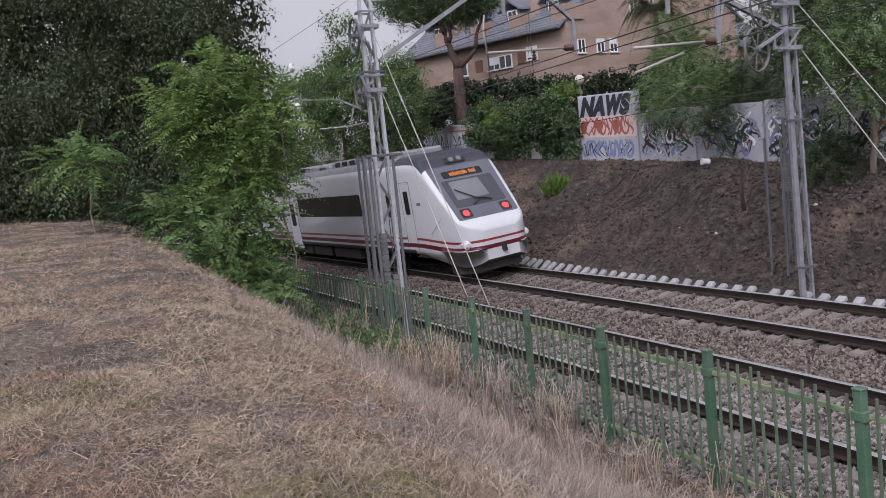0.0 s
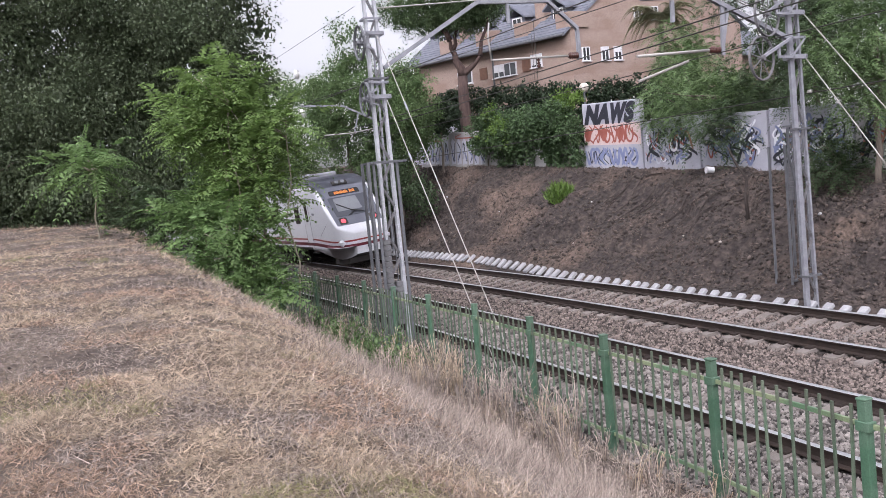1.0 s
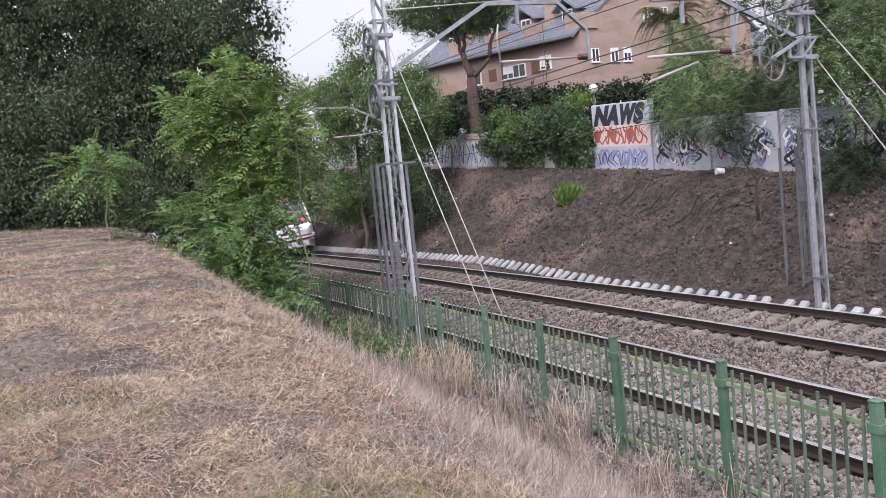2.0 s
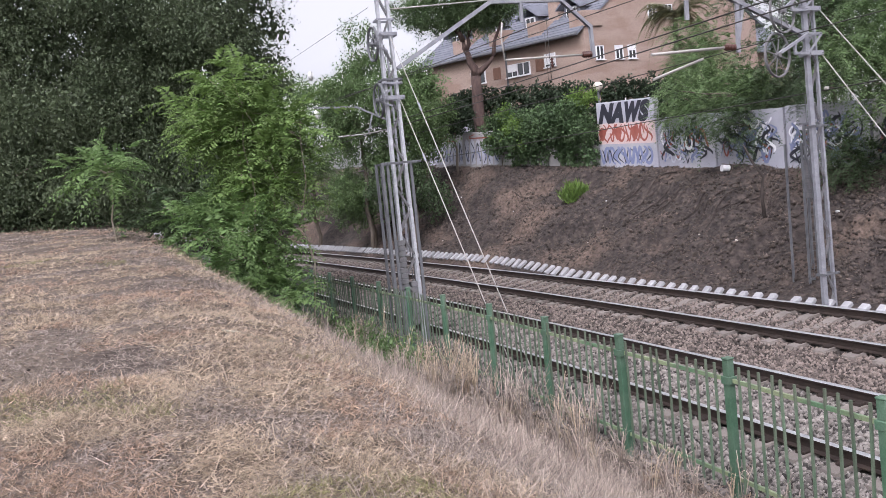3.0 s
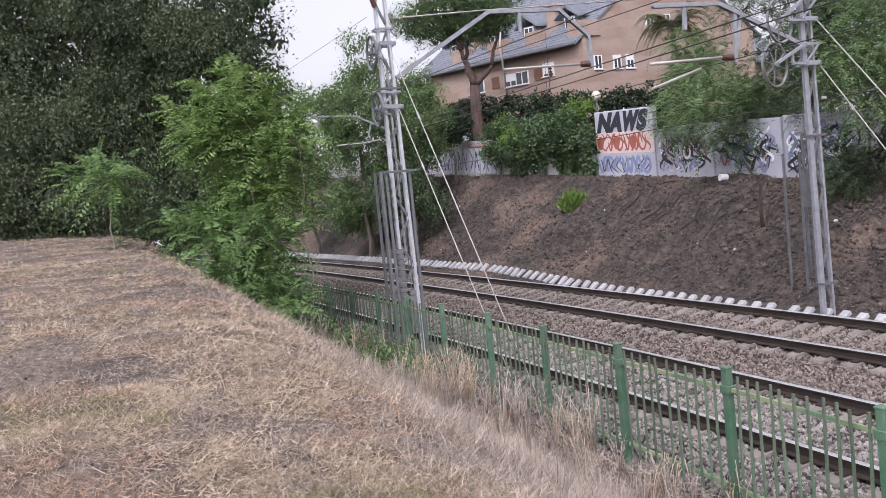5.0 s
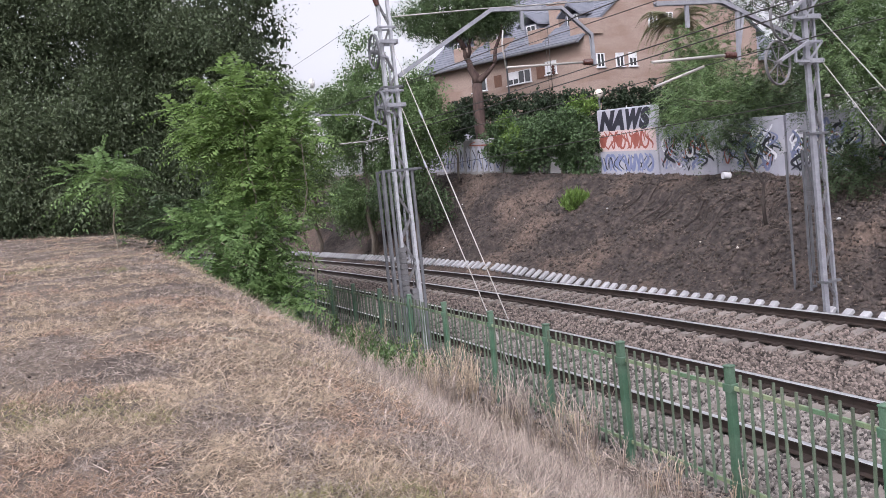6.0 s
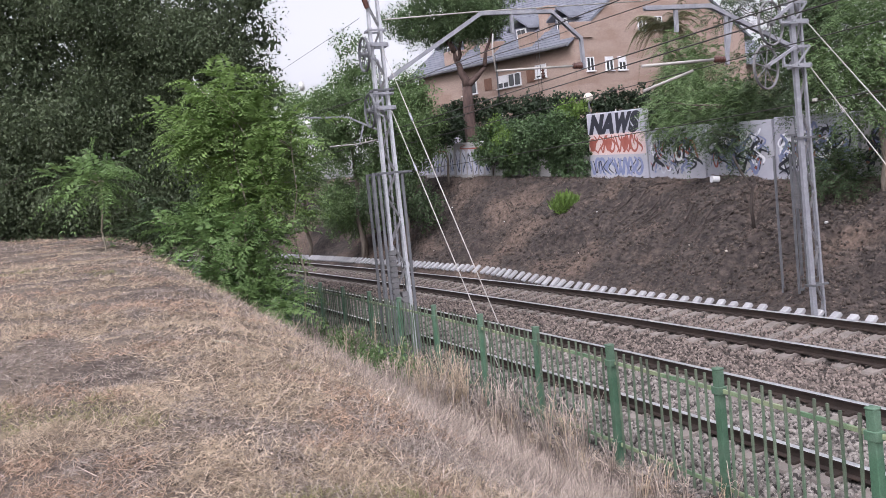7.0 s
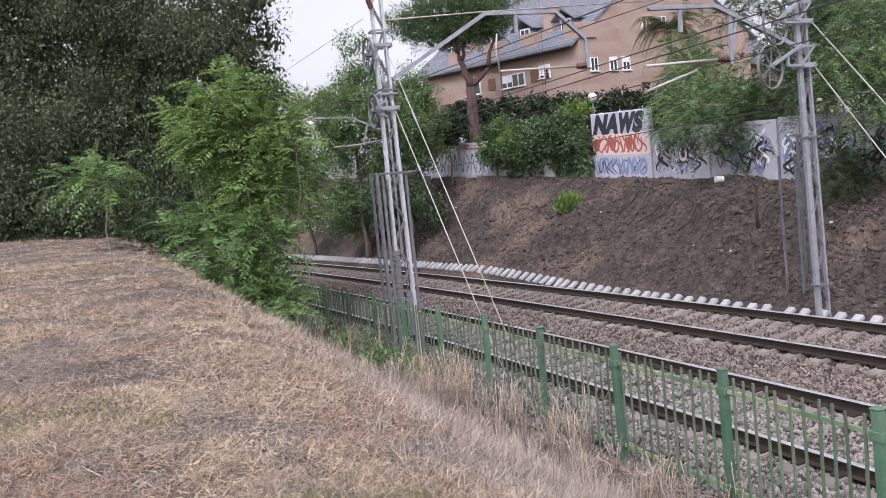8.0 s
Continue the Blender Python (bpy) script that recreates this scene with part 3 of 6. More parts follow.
def wire(name, o, h, s0, s1, r=0.011, sag=0.0, h1=None, label="dark overhead contact wire above the track"):
    bm = bmesh.new()
    pts = []
    for i in range(25):
        t = i / 24
        s = lerp(s0, s1, t)
        hh = lerp(h, h if h1 is None else h1, t) - sag * 4 * t * (1 - t)
        pts.append(at(s, o, rail_z(s) + hh))
    tube(bm, pts, r, 5)
    return tagged(part(name, bm, M_WIRE), label, "overhead wire", group="overhead wires")


wire("contact_wire", 0.95, 5.70, -25, 70)
wire("contact_wire", 0.80, 5.50, -25, 70)
wire("contact_wire", 4.85, 5.85, -25, 75, h1=5.9)
wire("messenger_wire", 0.90, 5.75, -25, 44, 0.012, h1=7.4, label="dark messenger wire above the contact wire")
wire("messenger_wire", 4.82, 6.1, -25, 60, 0.012, h1=9.3, label="dark messenger wire above the contact wire")
wire("feeder_cable", 8.6, 5.05, -20, 70, 0.014, label="dark feeder cable along the cutting")
wire("feeder_cable", -1.9, 7.6, 18, 90, 0.006, h1=8.8, label="thin feeder cable against the sky")


def dropper(s, o, h0, h1):
    bm = bmesh.new()
    p = at(s, o)
    tube(bm, [(p.x, p.y, rail_z(s) + h0), (p.x, p.y, rail_z(s) + h1)], 0.006, 5)
    tagged(part("dropper_wire", bm, M_WIRE), "thin vertical dropper wire between overhead wires", "overhead wire", group="overhead wires")


for s in (15.3, 17.1):
    dropper(s, 0.9, 5.5, 6.45 + 0.02 * s)
for s in (10.0, 21.5):
    dropper(s, 4.83, 5.85, 7.1 + 0.03 * s)
# ---------------------------------------------------------------- foliage
def quads(name, base, tip, side, material, parent=None, kind=""):
    """Leaves as folded rhombs: arrays of base points, tip points and half widths as vectors."""
    n = len(base)
    mid = base * 0.55 + tip * 0.45
    up = np.cross(tip - base, side)
    up *= (0.25 * np.linalg.norm(side, axis=1) / (np.linalg.norm(up, axis=1) + 1e-9))[:, None]
    v = np.empty((n, 4, 3))
    v[:, 0], v[:, 1], v[:, 2], v[:, 3] = base, mid + side + up, tip, mid - side + up
    me = bpy.data.meshes.new(name)
    me.vertices.add(n * 4)
    me.vertices.foreach_set("co", v.reshape(-1).astype(np.float32))
    me.loops.add(n * 4)
    me.loops.foreach_set("vertex_index", np.arange(n * 4, dtype=np.int32))
    me.polygons.add(n)
    me.polygons.foreach_set("loop_start", np.arange(0, n * 4, 4, dtype=np.int32))
    me.polygons.foreach_set("loop_total", np.full(n, 4, dtype=np.int32))
    me.materials.append(material)
    me.update(calc_edges=True)
    ob = new(name, me)
    if parent:
        ob.parent = parent
    if kind:
        ob["kind"] = kind
    return ob


def unit(v):
    return v / (np.linalg.norm(v, axis=1)[:, None] + 1e-9)


def spots(rng, clumps, count):
    """Places in the shells of ellipsoid clumps (x, y, z, rx, ry, rz), with the way outwards."""
    vol = np.array([c[3] * c[4] + c[4] * c[5] + c[3] * c[5] for c in clumps])
    pick = rng.choice(len(clumps), count, p=vol / vol.sum())
    c = np.array(clumps)[pick]
    d = unit(rng.normal(size=(count, 3)))
    r = 0.35 + 0.68 * rng.random(count) ** 0.6
    r *= 1 + 0.16 * np.sin(d[:, 0] * 5 + c[:, 0]) * np.sin(d[:, 2] * 6 + c[:, 1])
    return c[:, :3] + d * c[:, 3:] * r[:, None], d


def leafy(name, clumps, sprays, per, spread, size, slim, material, parent, seed, droop=0.3):
    """A crown of sprays: each spray has per leaves strewn along a short twig."""
    rng = np.random.default_rng(seed)
    p, out = spots(rng, clumps, sprays)
    way = unit(out * 0.8 + rng.normal(size=p.shape) * 0.7 + np.array([0, 0, -droop]))
    t = rng.random((sprays, per, 1))
    base = (p[:, None] + way[:, None] * (t - 0.3) * spread + rng.normal(size=(sprays, per, 3)) * spread * 0.17).reshape(-1, 3)
    d = unit((way[:, None] * 0.6 + rng.normal(size=(sprays, per, 3)) * 0.75 + np.array([0, 0, -droop])).reshape(-1, 3))
    ln = size * (0.6 + 0.7 * rng.random(len(base)))[:, None]
    side = unit(np.cross(d, rng.normal(size=d.shape) * 0.6 + np.array([0, 0, 1.0]))) * ln * slim
    return quads(name, base, base + d * ln, side, material, parent)


def fronds(name, clumps, count, length, material, parent, seed, pairs=9, leaf=0.24, droop=0.55, slim=0.23, lift=0.12):
    """A crown of feathered leaves: pairs of leaflets along arching stalks."""
    rng = np.random.default_rng(seed)
    p, out = spots(rng, clumps, count)
    way = unit(out * np.array([1, 1, 0.45]) + rng.normal(size=p.shape) * 0.4 + np.array([0, 0, lift]))
    sidew = unit(np.cross(way, np.array([0, 0, 1.0]) + rng.normal(size=p.shape) * 0.25))
    ln = length * (0.6 + 0.6 * rng.random(count))[:, None]
    bases, tips, sides = [], [], []
    for i in range(pairs):
        t = (i + 1.2) / (pairs + 0.7)
        pos = p + way * ln * t + np.array([0, 0, -1.0]) * ln * droop * t * t
        tang = unit(way + np.array([0, 0, -2.0]) * droop * t)
        for k in (-1, 1):
            lf = ln * leaf * (1.1 - 0.6 * t) * (0.85 + 0.3 * rng.random((count, 1)))
            d = unit(sidew * k + tang * 0.45 + np.array([0, 0, -0.32]) + rng.normal(size=p.shape) * 0.12)
            bases.append(pos)
            tips.append(pos + d * lf)
            sides.append(unit(tang + rng.normal(size=p.shape) * 0.15) * lf * slim)
    return quads(name, np.concatenate(bases), np.concatenate(tips), np.concatenate(sides), material, parent)


M_BARK = mat("grey_bark", (0.12, 0.10, 0.08), (0.18, 0.15, 0.125), 6, 0.95, bump=0.9, fine=25, stretch=(1, 1, 0.25), dist=0.03)
M_PALEBARK = mat("pale_smooth_bark", (0.24, 0.21, 0.16), (0.31, 0.28, 0.22), 6, 0.9, bump=0.4, fine=40)
M_PINEBARK = mat("reddish_pine_bark", (0.06, 0.04, 0.036), (0.10, 0.066, 0.056), 5, 0.95, bump=1.0, fine=14, stretch=(1, 1, 0.3), dist=0.05)
M_ELM = leaf_mat("dark_elm_leaf", (0.073, 0.100, 0.053), (0.116, 0.147, 0.080), 0.45, 0.36)
M_AIL = leaf_mat("bright_feathered_leaf", (0.15, 0.235, 0.07), (0.20, 0.30, 0.098), 0.3, 0.42)
M_AIL2 = leaf_mat("green_feathered_leaf", (0.13, 0.215, 0.078), (0.18, 0.275, 0.10), 0.3, 0.42)
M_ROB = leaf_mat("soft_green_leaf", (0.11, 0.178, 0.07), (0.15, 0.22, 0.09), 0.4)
# the soft green darkened: shade on the foliage is put into its colour
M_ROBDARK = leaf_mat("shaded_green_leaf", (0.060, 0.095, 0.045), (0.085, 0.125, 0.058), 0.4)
M_IVY = leaf_mat("ivy_leaf", (0.065, 0.11, 0.048), (0.09, 0.145, 0.06), 0.45, 0.15)
M_LIME = leaf_mat("yellow_green_leaf", (0.12, 0.20, 0.045), (0.16, 0.25, 0.06), 0.35)
M_HEDGE = leaf_mat("dark_hedge_leaf", (0.030, 0.048, 0.026), (0.042, 0.064, 0.033), 0.4, 0.15)
M_PINE = leaf_mat("pine_needles", (0.095, 0.15, 0.068), (0.13, 0.185, 0.085), 0.4, 0.32)


def limb(bm, a, b, r0, r1, rng, wig=0.08, n=5):
    a, b = Vector(a), Vector(b)
    ln = (b - a).length
    pts = [a.lerp(b, i / n) + (Vector((rng.uniform(-1, 1), rng.uniform(-1, 1), rng.uniform(-0.5, 0.5))) * wig * ln * 0.25 if 0 < i < n else Vector()) for i in range(n + 1)]
    tube(bm, pts, [lerp(r0, r1, i / n) for i in range(n + 1)], 7)


def tree(label, base, trunk_top, r, limbs, bark, category="tree", wig=0.1, seed=1):
    """A tree's root object with its trunk and limbs; the crown is added to it."""
    root = new("tree")
    tagged(root, label, category)
    rng = random.Random(seed)
    bm = bmesh.new()
    limb(bm, Vector(base) - Vector((0, 0, 0.3)), trunk_top, r, r * 0.62, rng, wig)
    part("trunk", bm, bark, root)
    for a, b, ra in limbs:
        bm = bmesh.new()
        limb(bm, a, b, ra, ra * 0.35, rng, 0.18)
        part("limb", bm, bark, root)
    return root


def fan(top, clumps, r):
    return [(top, c[:3], r) for c in clumps]


def crown_clumps(rng, centre, radii, n, small):
    """Lesser clumps strewn through a large ellipsoid, for an uneven outline."""
    out = []
    for _ in range(n):
        d = Vector((rng.gauss(0, 1), rng.gauss(0, 1), rng.gauss(0, 1))).normalized() * (0.45 + 0.55 * rng.random())
        k = small * rng.uniform(0.65, 1.35)
        out.append((centre[0] + d.x * radii[0], centre[1] + d.y * radii[1], centre[2] + d.z * radii[2], k, k, k * 0.75))
    return out


def gz(x, y):
    return ground_z(*along(x, y))


# the great dark elm on the bank, in three stems
def elms():
    rng = random.Random(11)
    for i, (x, y, cz, rad, n, lab) in enumerate((
            (-12.2, 25.5, 5.2, (4.6, 2.6, 4.9), 70, "large dark-leaved elm tree at the edge of the bank"),
            (-7.7, 26.5, 5.0, (2.7, 2.4, 5.0), 52, "large dark-leaved elm tree behind the saplings"),
            (-17.5, 27.0, 6.0, (5.0, 3.0, 6.0), 60, "large dark-leaved elm tree with drooping twigs"))):
        z = gz(x, y)
        cl = crown_clumps(rng, (x, y, cz), rad, n, 1.0)
        cl += crown_clumps(rng, (x, y - 1.0, 1.2), (rad[0] * 1.0, 1.6, 1.3), 34, 0.95)
        if i == 0:
            cl += crown_clumps(rng, (-10.8, 26.0, 7.6), (1.8, 1.0, 1.8), 10, 1.0)
        top = (x + 0.3, y + 0.2, z + 3.0)
        root = tree(lab, (x, y, z), top, 0.28, fan(top, cl[n:n + 8], 0.05), M_BARK, seed=i)
        leafy("crown", cl, (4200, 3500, 2000)[i], 34, 1.0, 0.115, 0.27, M_ELM, root, 20 + i, 0.5)
        leafy("inner_foliage", [(c[0], c[1] + 1.5, c[2], c[3] * 0.75, c[4] * 0.6, c[5] * 0.75) for c in cl], 620, 22, 0.8, 0.26, 0.32, M_ELM, root, 120 + i, 0.4)


def saplings():
    rng = random.Random(4)
    spec = (
        # x, y, height of crown centre, radii, clumps, fronds, material, label
        (-4.85, 18.7, 2.35, (1.2, 0.9, 1.2), 24, 560, M_AIL, "young feather-leaved tree with a pale slender trunk"),
        (-4.1, 18.9, 1.2, (0.85, 0.8, 1.35), 22, 560, M_AIL, "young feather-leaved tree leaning over the fence"),
        (-7.95, 18.9, 1.35, (0.5, 0.4, 0.32), 7, 110, M_AIL2, "small feather-leaved sapling on the grassy bank"),
        (-4.5, 18.2, -0.75, (0.92, 0.7, 0.9), 15, 420, M_AIL2, "low feather-leaved shoots over the grass edge"),
        (-5.6, 19.2, -0.1, (1.0, 0.6, 0.6), 12, 260, M_AIL2, "low feather-leaved shoots behind the bank"),
        (-3.35, 18.5, 1.75, (0.5, 0.5, 0.5), 8, 130, M_AIL, "young feather-leaved tree reaching out over the fence"),
        (-3.8, 17.7, -1.95, (0.6, 0.5, 0.4), 7, 120, M_AIL2, "low feather-leaved shoots beside the fence"),
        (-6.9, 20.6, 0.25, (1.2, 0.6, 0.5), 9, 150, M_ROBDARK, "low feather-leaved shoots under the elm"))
    for i, (x, y, cz, rad, n, count, m, lab) in enumerate(spec):
        z = gz(x, y)
        cl = crown_clumps(rng, (x, y, cz), rad, n, 0.5)
        top = (x + 0.15, y, max(z + 0.4, cz - 0.2 * rad[2]))
        root = tree(lab, (x, y, z), top, 0.05 if rad[2] > 1 else 0.025, fan(top, cl[:9], 0.022), M_PALEBARK, "tree" if rad[2] > 0.8 else "shrub", 0.1, i)
        fronds("crown", cl, count, 0.84, m, root, 40 + i, pairs=9, leaf=0.215, droop=0.48, slim=0.23, lift=0.3)
    # a few yellowed and reddish tips
    x, y = -4.4, 18.4
    cl = [(-4.55, 18.2, 3.05, 0.35, 0.3, 0.3), (-3.1, 18.5, 1.95, 0.3, 0.3, 0.3), (-5.0, 18.1, 3.05, 0.3, 0.3, 0.25), (-3.6, 18.1, 0.5, 0.4, 0.3, 0.4)]
    root = tree("slender shoot with yellowish feathered leaf tips", (x, y, gz(x, y)), (x, y, 2.6), 0.03, fan((x, y, 2.4), cl, 0.015), M_PALEBARK, "shrub")
    fronds("crown", cl, 60, 0.6, M_LIME, root, 77, pairs=11, leaf=0.17)


elms()
saplings()


def far_trees():
    """Trees at the head of the cutting beyond the mast."""
    rng = random.Random(8)
    spec = (
        (-4.4, 45.0, 5.2, (3.0, 2.2, 4.2), 30, 7200, M_ROB, "leafy green tree at the head of the cutting"),
        (-2.0, 44.0, 3.6, (2.2, 1.8, 3.2), 24, 6200, M_ROB, "leafy green tree above the cutting slope"),
        (-8.5, 52.0, 4.2, (4.0, 2.5, 4.2), 22, 4200, M_ROB, "leafy green tree where the line curves away"),
        (-0.9, 44.8, 5.3, (1.5, 1.2, 2.2), 18, 3600, M_ROB, "leafy green tree beside the pine"),
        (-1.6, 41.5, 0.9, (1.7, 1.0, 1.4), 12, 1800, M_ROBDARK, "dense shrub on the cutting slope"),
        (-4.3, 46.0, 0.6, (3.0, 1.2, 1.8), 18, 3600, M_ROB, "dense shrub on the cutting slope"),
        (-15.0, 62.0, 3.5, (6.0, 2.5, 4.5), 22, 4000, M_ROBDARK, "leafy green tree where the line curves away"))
    for i, (x, y, cz, rad, n, count, m, lab) in enumerate(spec):
        z = gz(x, y)
        cl = crown_clumps(rng, (x, y, cz), rad, n, 0.85)
        top = (x, y, max(z + 0.5, cz - rad[2] * 0.3))
        root = tree(lab, (x, y, z), top, 0.14, fan(top, cl[:9], 0.06), M_BARK, "tree" if rad[2] > 2 else "shrub", 0.1, i)
        leafy("crown", cl, count // 7, 34, 0.8, 0.145, 0.28, m, root, 60 + i, 0.35)


far_trees()


def right_trees():
    """The feathery trees that hang over the wall and the slope."""
    rng = random.Random(15)
    spec = (
        (10.6, 31.5, 3.0, (2.2, 1.2, 1.5), 20, 640, M_ROB, "feathery green tree hanging over the painted wall"),
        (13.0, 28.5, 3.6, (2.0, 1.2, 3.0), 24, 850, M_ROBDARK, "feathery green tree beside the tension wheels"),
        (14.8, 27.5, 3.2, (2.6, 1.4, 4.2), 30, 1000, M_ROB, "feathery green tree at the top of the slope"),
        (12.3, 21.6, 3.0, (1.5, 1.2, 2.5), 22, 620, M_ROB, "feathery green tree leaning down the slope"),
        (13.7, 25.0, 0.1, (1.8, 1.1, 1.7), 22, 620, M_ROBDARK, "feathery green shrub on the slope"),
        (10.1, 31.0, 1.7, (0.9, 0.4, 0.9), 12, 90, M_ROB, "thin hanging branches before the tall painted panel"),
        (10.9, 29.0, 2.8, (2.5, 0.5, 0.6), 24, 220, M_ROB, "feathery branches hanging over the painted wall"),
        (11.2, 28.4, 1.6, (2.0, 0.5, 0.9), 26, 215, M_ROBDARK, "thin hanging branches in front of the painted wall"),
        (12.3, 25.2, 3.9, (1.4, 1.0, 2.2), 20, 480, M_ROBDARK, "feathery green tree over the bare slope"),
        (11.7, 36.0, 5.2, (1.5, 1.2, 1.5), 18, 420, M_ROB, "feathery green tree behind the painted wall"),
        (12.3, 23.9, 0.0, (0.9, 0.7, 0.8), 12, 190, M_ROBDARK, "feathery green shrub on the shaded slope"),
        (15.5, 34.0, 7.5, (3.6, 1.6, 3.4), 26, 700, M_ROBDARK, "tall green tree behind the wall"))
    for i, (x, y, cz, rad, n, count, m, lab) in enumerate(spec):
        z = gz(x, y)
        cl = crown_clumps(rng, (x, y, cz), rad, n, 0.75)
        top = (x + 0.2, y + 0.3, max(z + 0.4, cz - rad[2] * 0.4))
        root = tree(lab, (x, y + 0.3, z), top, 0.10, fan(top, cl[:10], 0.04), M_BARK, "tree" if rad[2] > 1.5 else "shrub", 0.1, i)
        fronds("crown", cl, int(count * 2.6), 0.66, m, root, 80 + i, pairs=8, leaf=0.19, droop=0.6, slim=0.26)


right_trees()


def stone_pine():
    x, y = 2.47, 48.0
    z = gz(x, y)
    fork = (x + 0.02, y, 6.85)
    rng = random.Random(2)
    cl = crown_clumps(rng, (1.8, y, 11.6), (4.3, 2.0, 2.2), 54, 0.85)
    root = tree("stone pine with a forked reddish trunk behind the wall", (x + 0.1, y, z), fork, 0.48, [
        (fork, (x - 0.55, y, 8.95), 0.29), ((x - 0.55, y, 8.95), (x - 1.15, y, 10.6), 0.18), ((x - 0.4, y, 8.4), (x + 0.1, y, 10.4), 0.14), ((x - 0.8, y, 9.4), (x - 1.7, y, 10.4), 0.09),
        (fork, (x + 1.15, y - 0.2, 7.9), 0.24), ((x + 1.15, y - 0.2, 7.9), (x + 1.75, y - 0.2, 10.2), 0.14)], M_PINEBARK, seed=3, wig=0.05)
    leafy("crown", cl, 2400, 22, 0.6, 0.21, 0.13, M_PINE, root, 90, -0.2)


stone_pine()

# ---------------------------------------------------------------- painted wall
M_WALL = mat("whitewashed_concrete", (0.33, 0.33, 0.38), (0.43, 0.43, 0.48), 1.2, 0.9, bump=0.3, c=(0.45, 0.44, 0.44), cscale=0.8, cut=(0.52, 0.75))
M_WALLGREY = mat("stained_grey_concrete", (0.33, 0.32, 0.32), (0.44, 0.43, 0.42), 1.0, 0.92, bump=0.4, c=(0.20, 0.19, 0.18), cscale=0.7, cut=(0.5, 0.7))
M_PBLACK = mat("black_spray_paint", (0.018, 0.019, 0.028), (0.028, 0.03, 0.04), 3, 0.6, bump=0.1)
M_PRED = mat("red_spray_paint", (0.27, 0.075, 0.055), (0.34, 0.11, 0.08), 3, 0.6, bump=0.1)
M_PPINK = mat("pale_pink_spray_paint", (0.55, 0.42, 0.40), (0.62, 0.50, 0.47), 3, 0.7, bump=0.1)
M_PBLUE = mat("slate_blue_spray_paint", (0.16, 0.19, 0.32), (0.22, 0.25, 0.38), 3, 0.6, bump=0.1)
M_PSILVER = mat("silver_spray_paint", (0.42, 0.43, 0.50), (0.50, 0.51, 0.57), 2, 0.6, bump=0.1)
M_PWHITE = mat("white_spray_paint", (0.72, 0.73, 0.76), (0.78, 0.78, 0.80), 3, 0.7, bump=0.1)
WALL_O = 13.69


def wall_frame(s, s2=None):
    """x along the wall towards the viewer's right (down the line), y into the wall, z up from its foot."""
    p = at(s, WALL_O)
    turn = math.degrees(yaw(s)) - 90
    if s2 is not None:
        q = at(s2, WALL_O)
        turn = math.degrees(math.atan2(q.y - p.y, q.x - p.x))
    return pose(p.x, p.y, crest_z(s) - 0.02, 0, 0, turn)


def wall_piece(s0, s1, h, material, name="garden_wall", label="", foot=0.5):
    root = new(name)
    bm = bmesh.new()
    m0 = wall_frame(s1, s0).inverted()
    a0, a1 = m0 @ wall_frame(s1).translation, m0 @ wall_frame(s0).translation
    loft(bm, [[Vector((a.x, a.y + dy, a.z + dz)) for dy, dz in ((0, -foot), (0, h - 0.03), (0.03, h), (0.19, h), (0.22, h - 0.03), (0.22, -foot))] for a in (a0, a1)])
    bmesh.ops.recalc_face_normals(bm, faces=bm.faces)
    root.matrix_basis = wall_frame(s1, s0)
    part("wall_panel", bm, material, root)
    tagged(root, label, "wall", group="painted wall along the cutting")
    return root, (a1 - a0)


def letters(root, text, x, z, size, material, wide=1.0, lift=0.006, fat=0.02, shear=0.0, slope=0.0, label=""):
    """Sprayed capitals as a thin mesh on the wall's face."""
    cu = bpy.data.curves.new("lettering", "FONT")
    cu.body, cu.size, cu.offset, cu.extrude, cu.shear = text, size, fat, 0.002, shear
    cu.space_character = 0.92
    tmp = new("lettering", cu)
    me = bpy.data.meshes.new_from_object(tmp.evaluated_get(bpy.context.evaluated_depsgraph_get()))
    bpy.data.objects.remove(tmp)
    me.name = "lettering"
    me.materials.clear()
    me.materials.append(material)
    ob = new("lettering", me)
    ob.parent = root
    ob.matrix_basis = pose(x, -lift, z, 90, 0, 0) @ Matrix.Rotation(math.atan(slope), 4, "Z") @ Matrix.Diagonal((wide, 1, 1, 1))
    if label:
        ob["label"] = label
    return ob


def blob(root, pts, lift, material, name="paint_shape"):
    bm = bmesh.new()
    vs = [bm.verts.new((x, -lift, z)) for x, z in pts]
    f = bm.faces.new(vs)
    r = bmesh.ops.extrude_face_region(bm, geom=[f])
    bmesh.ops.translate(bm, verts=[v for v in r["geom"] if isinstance(v, bmesh.types.BMVert)], vec=(0, 0.003, 0))
    bmesh.ops.recalc_face_normals(bm, faces=bm.faces)
    return part(name, bm, material, root)


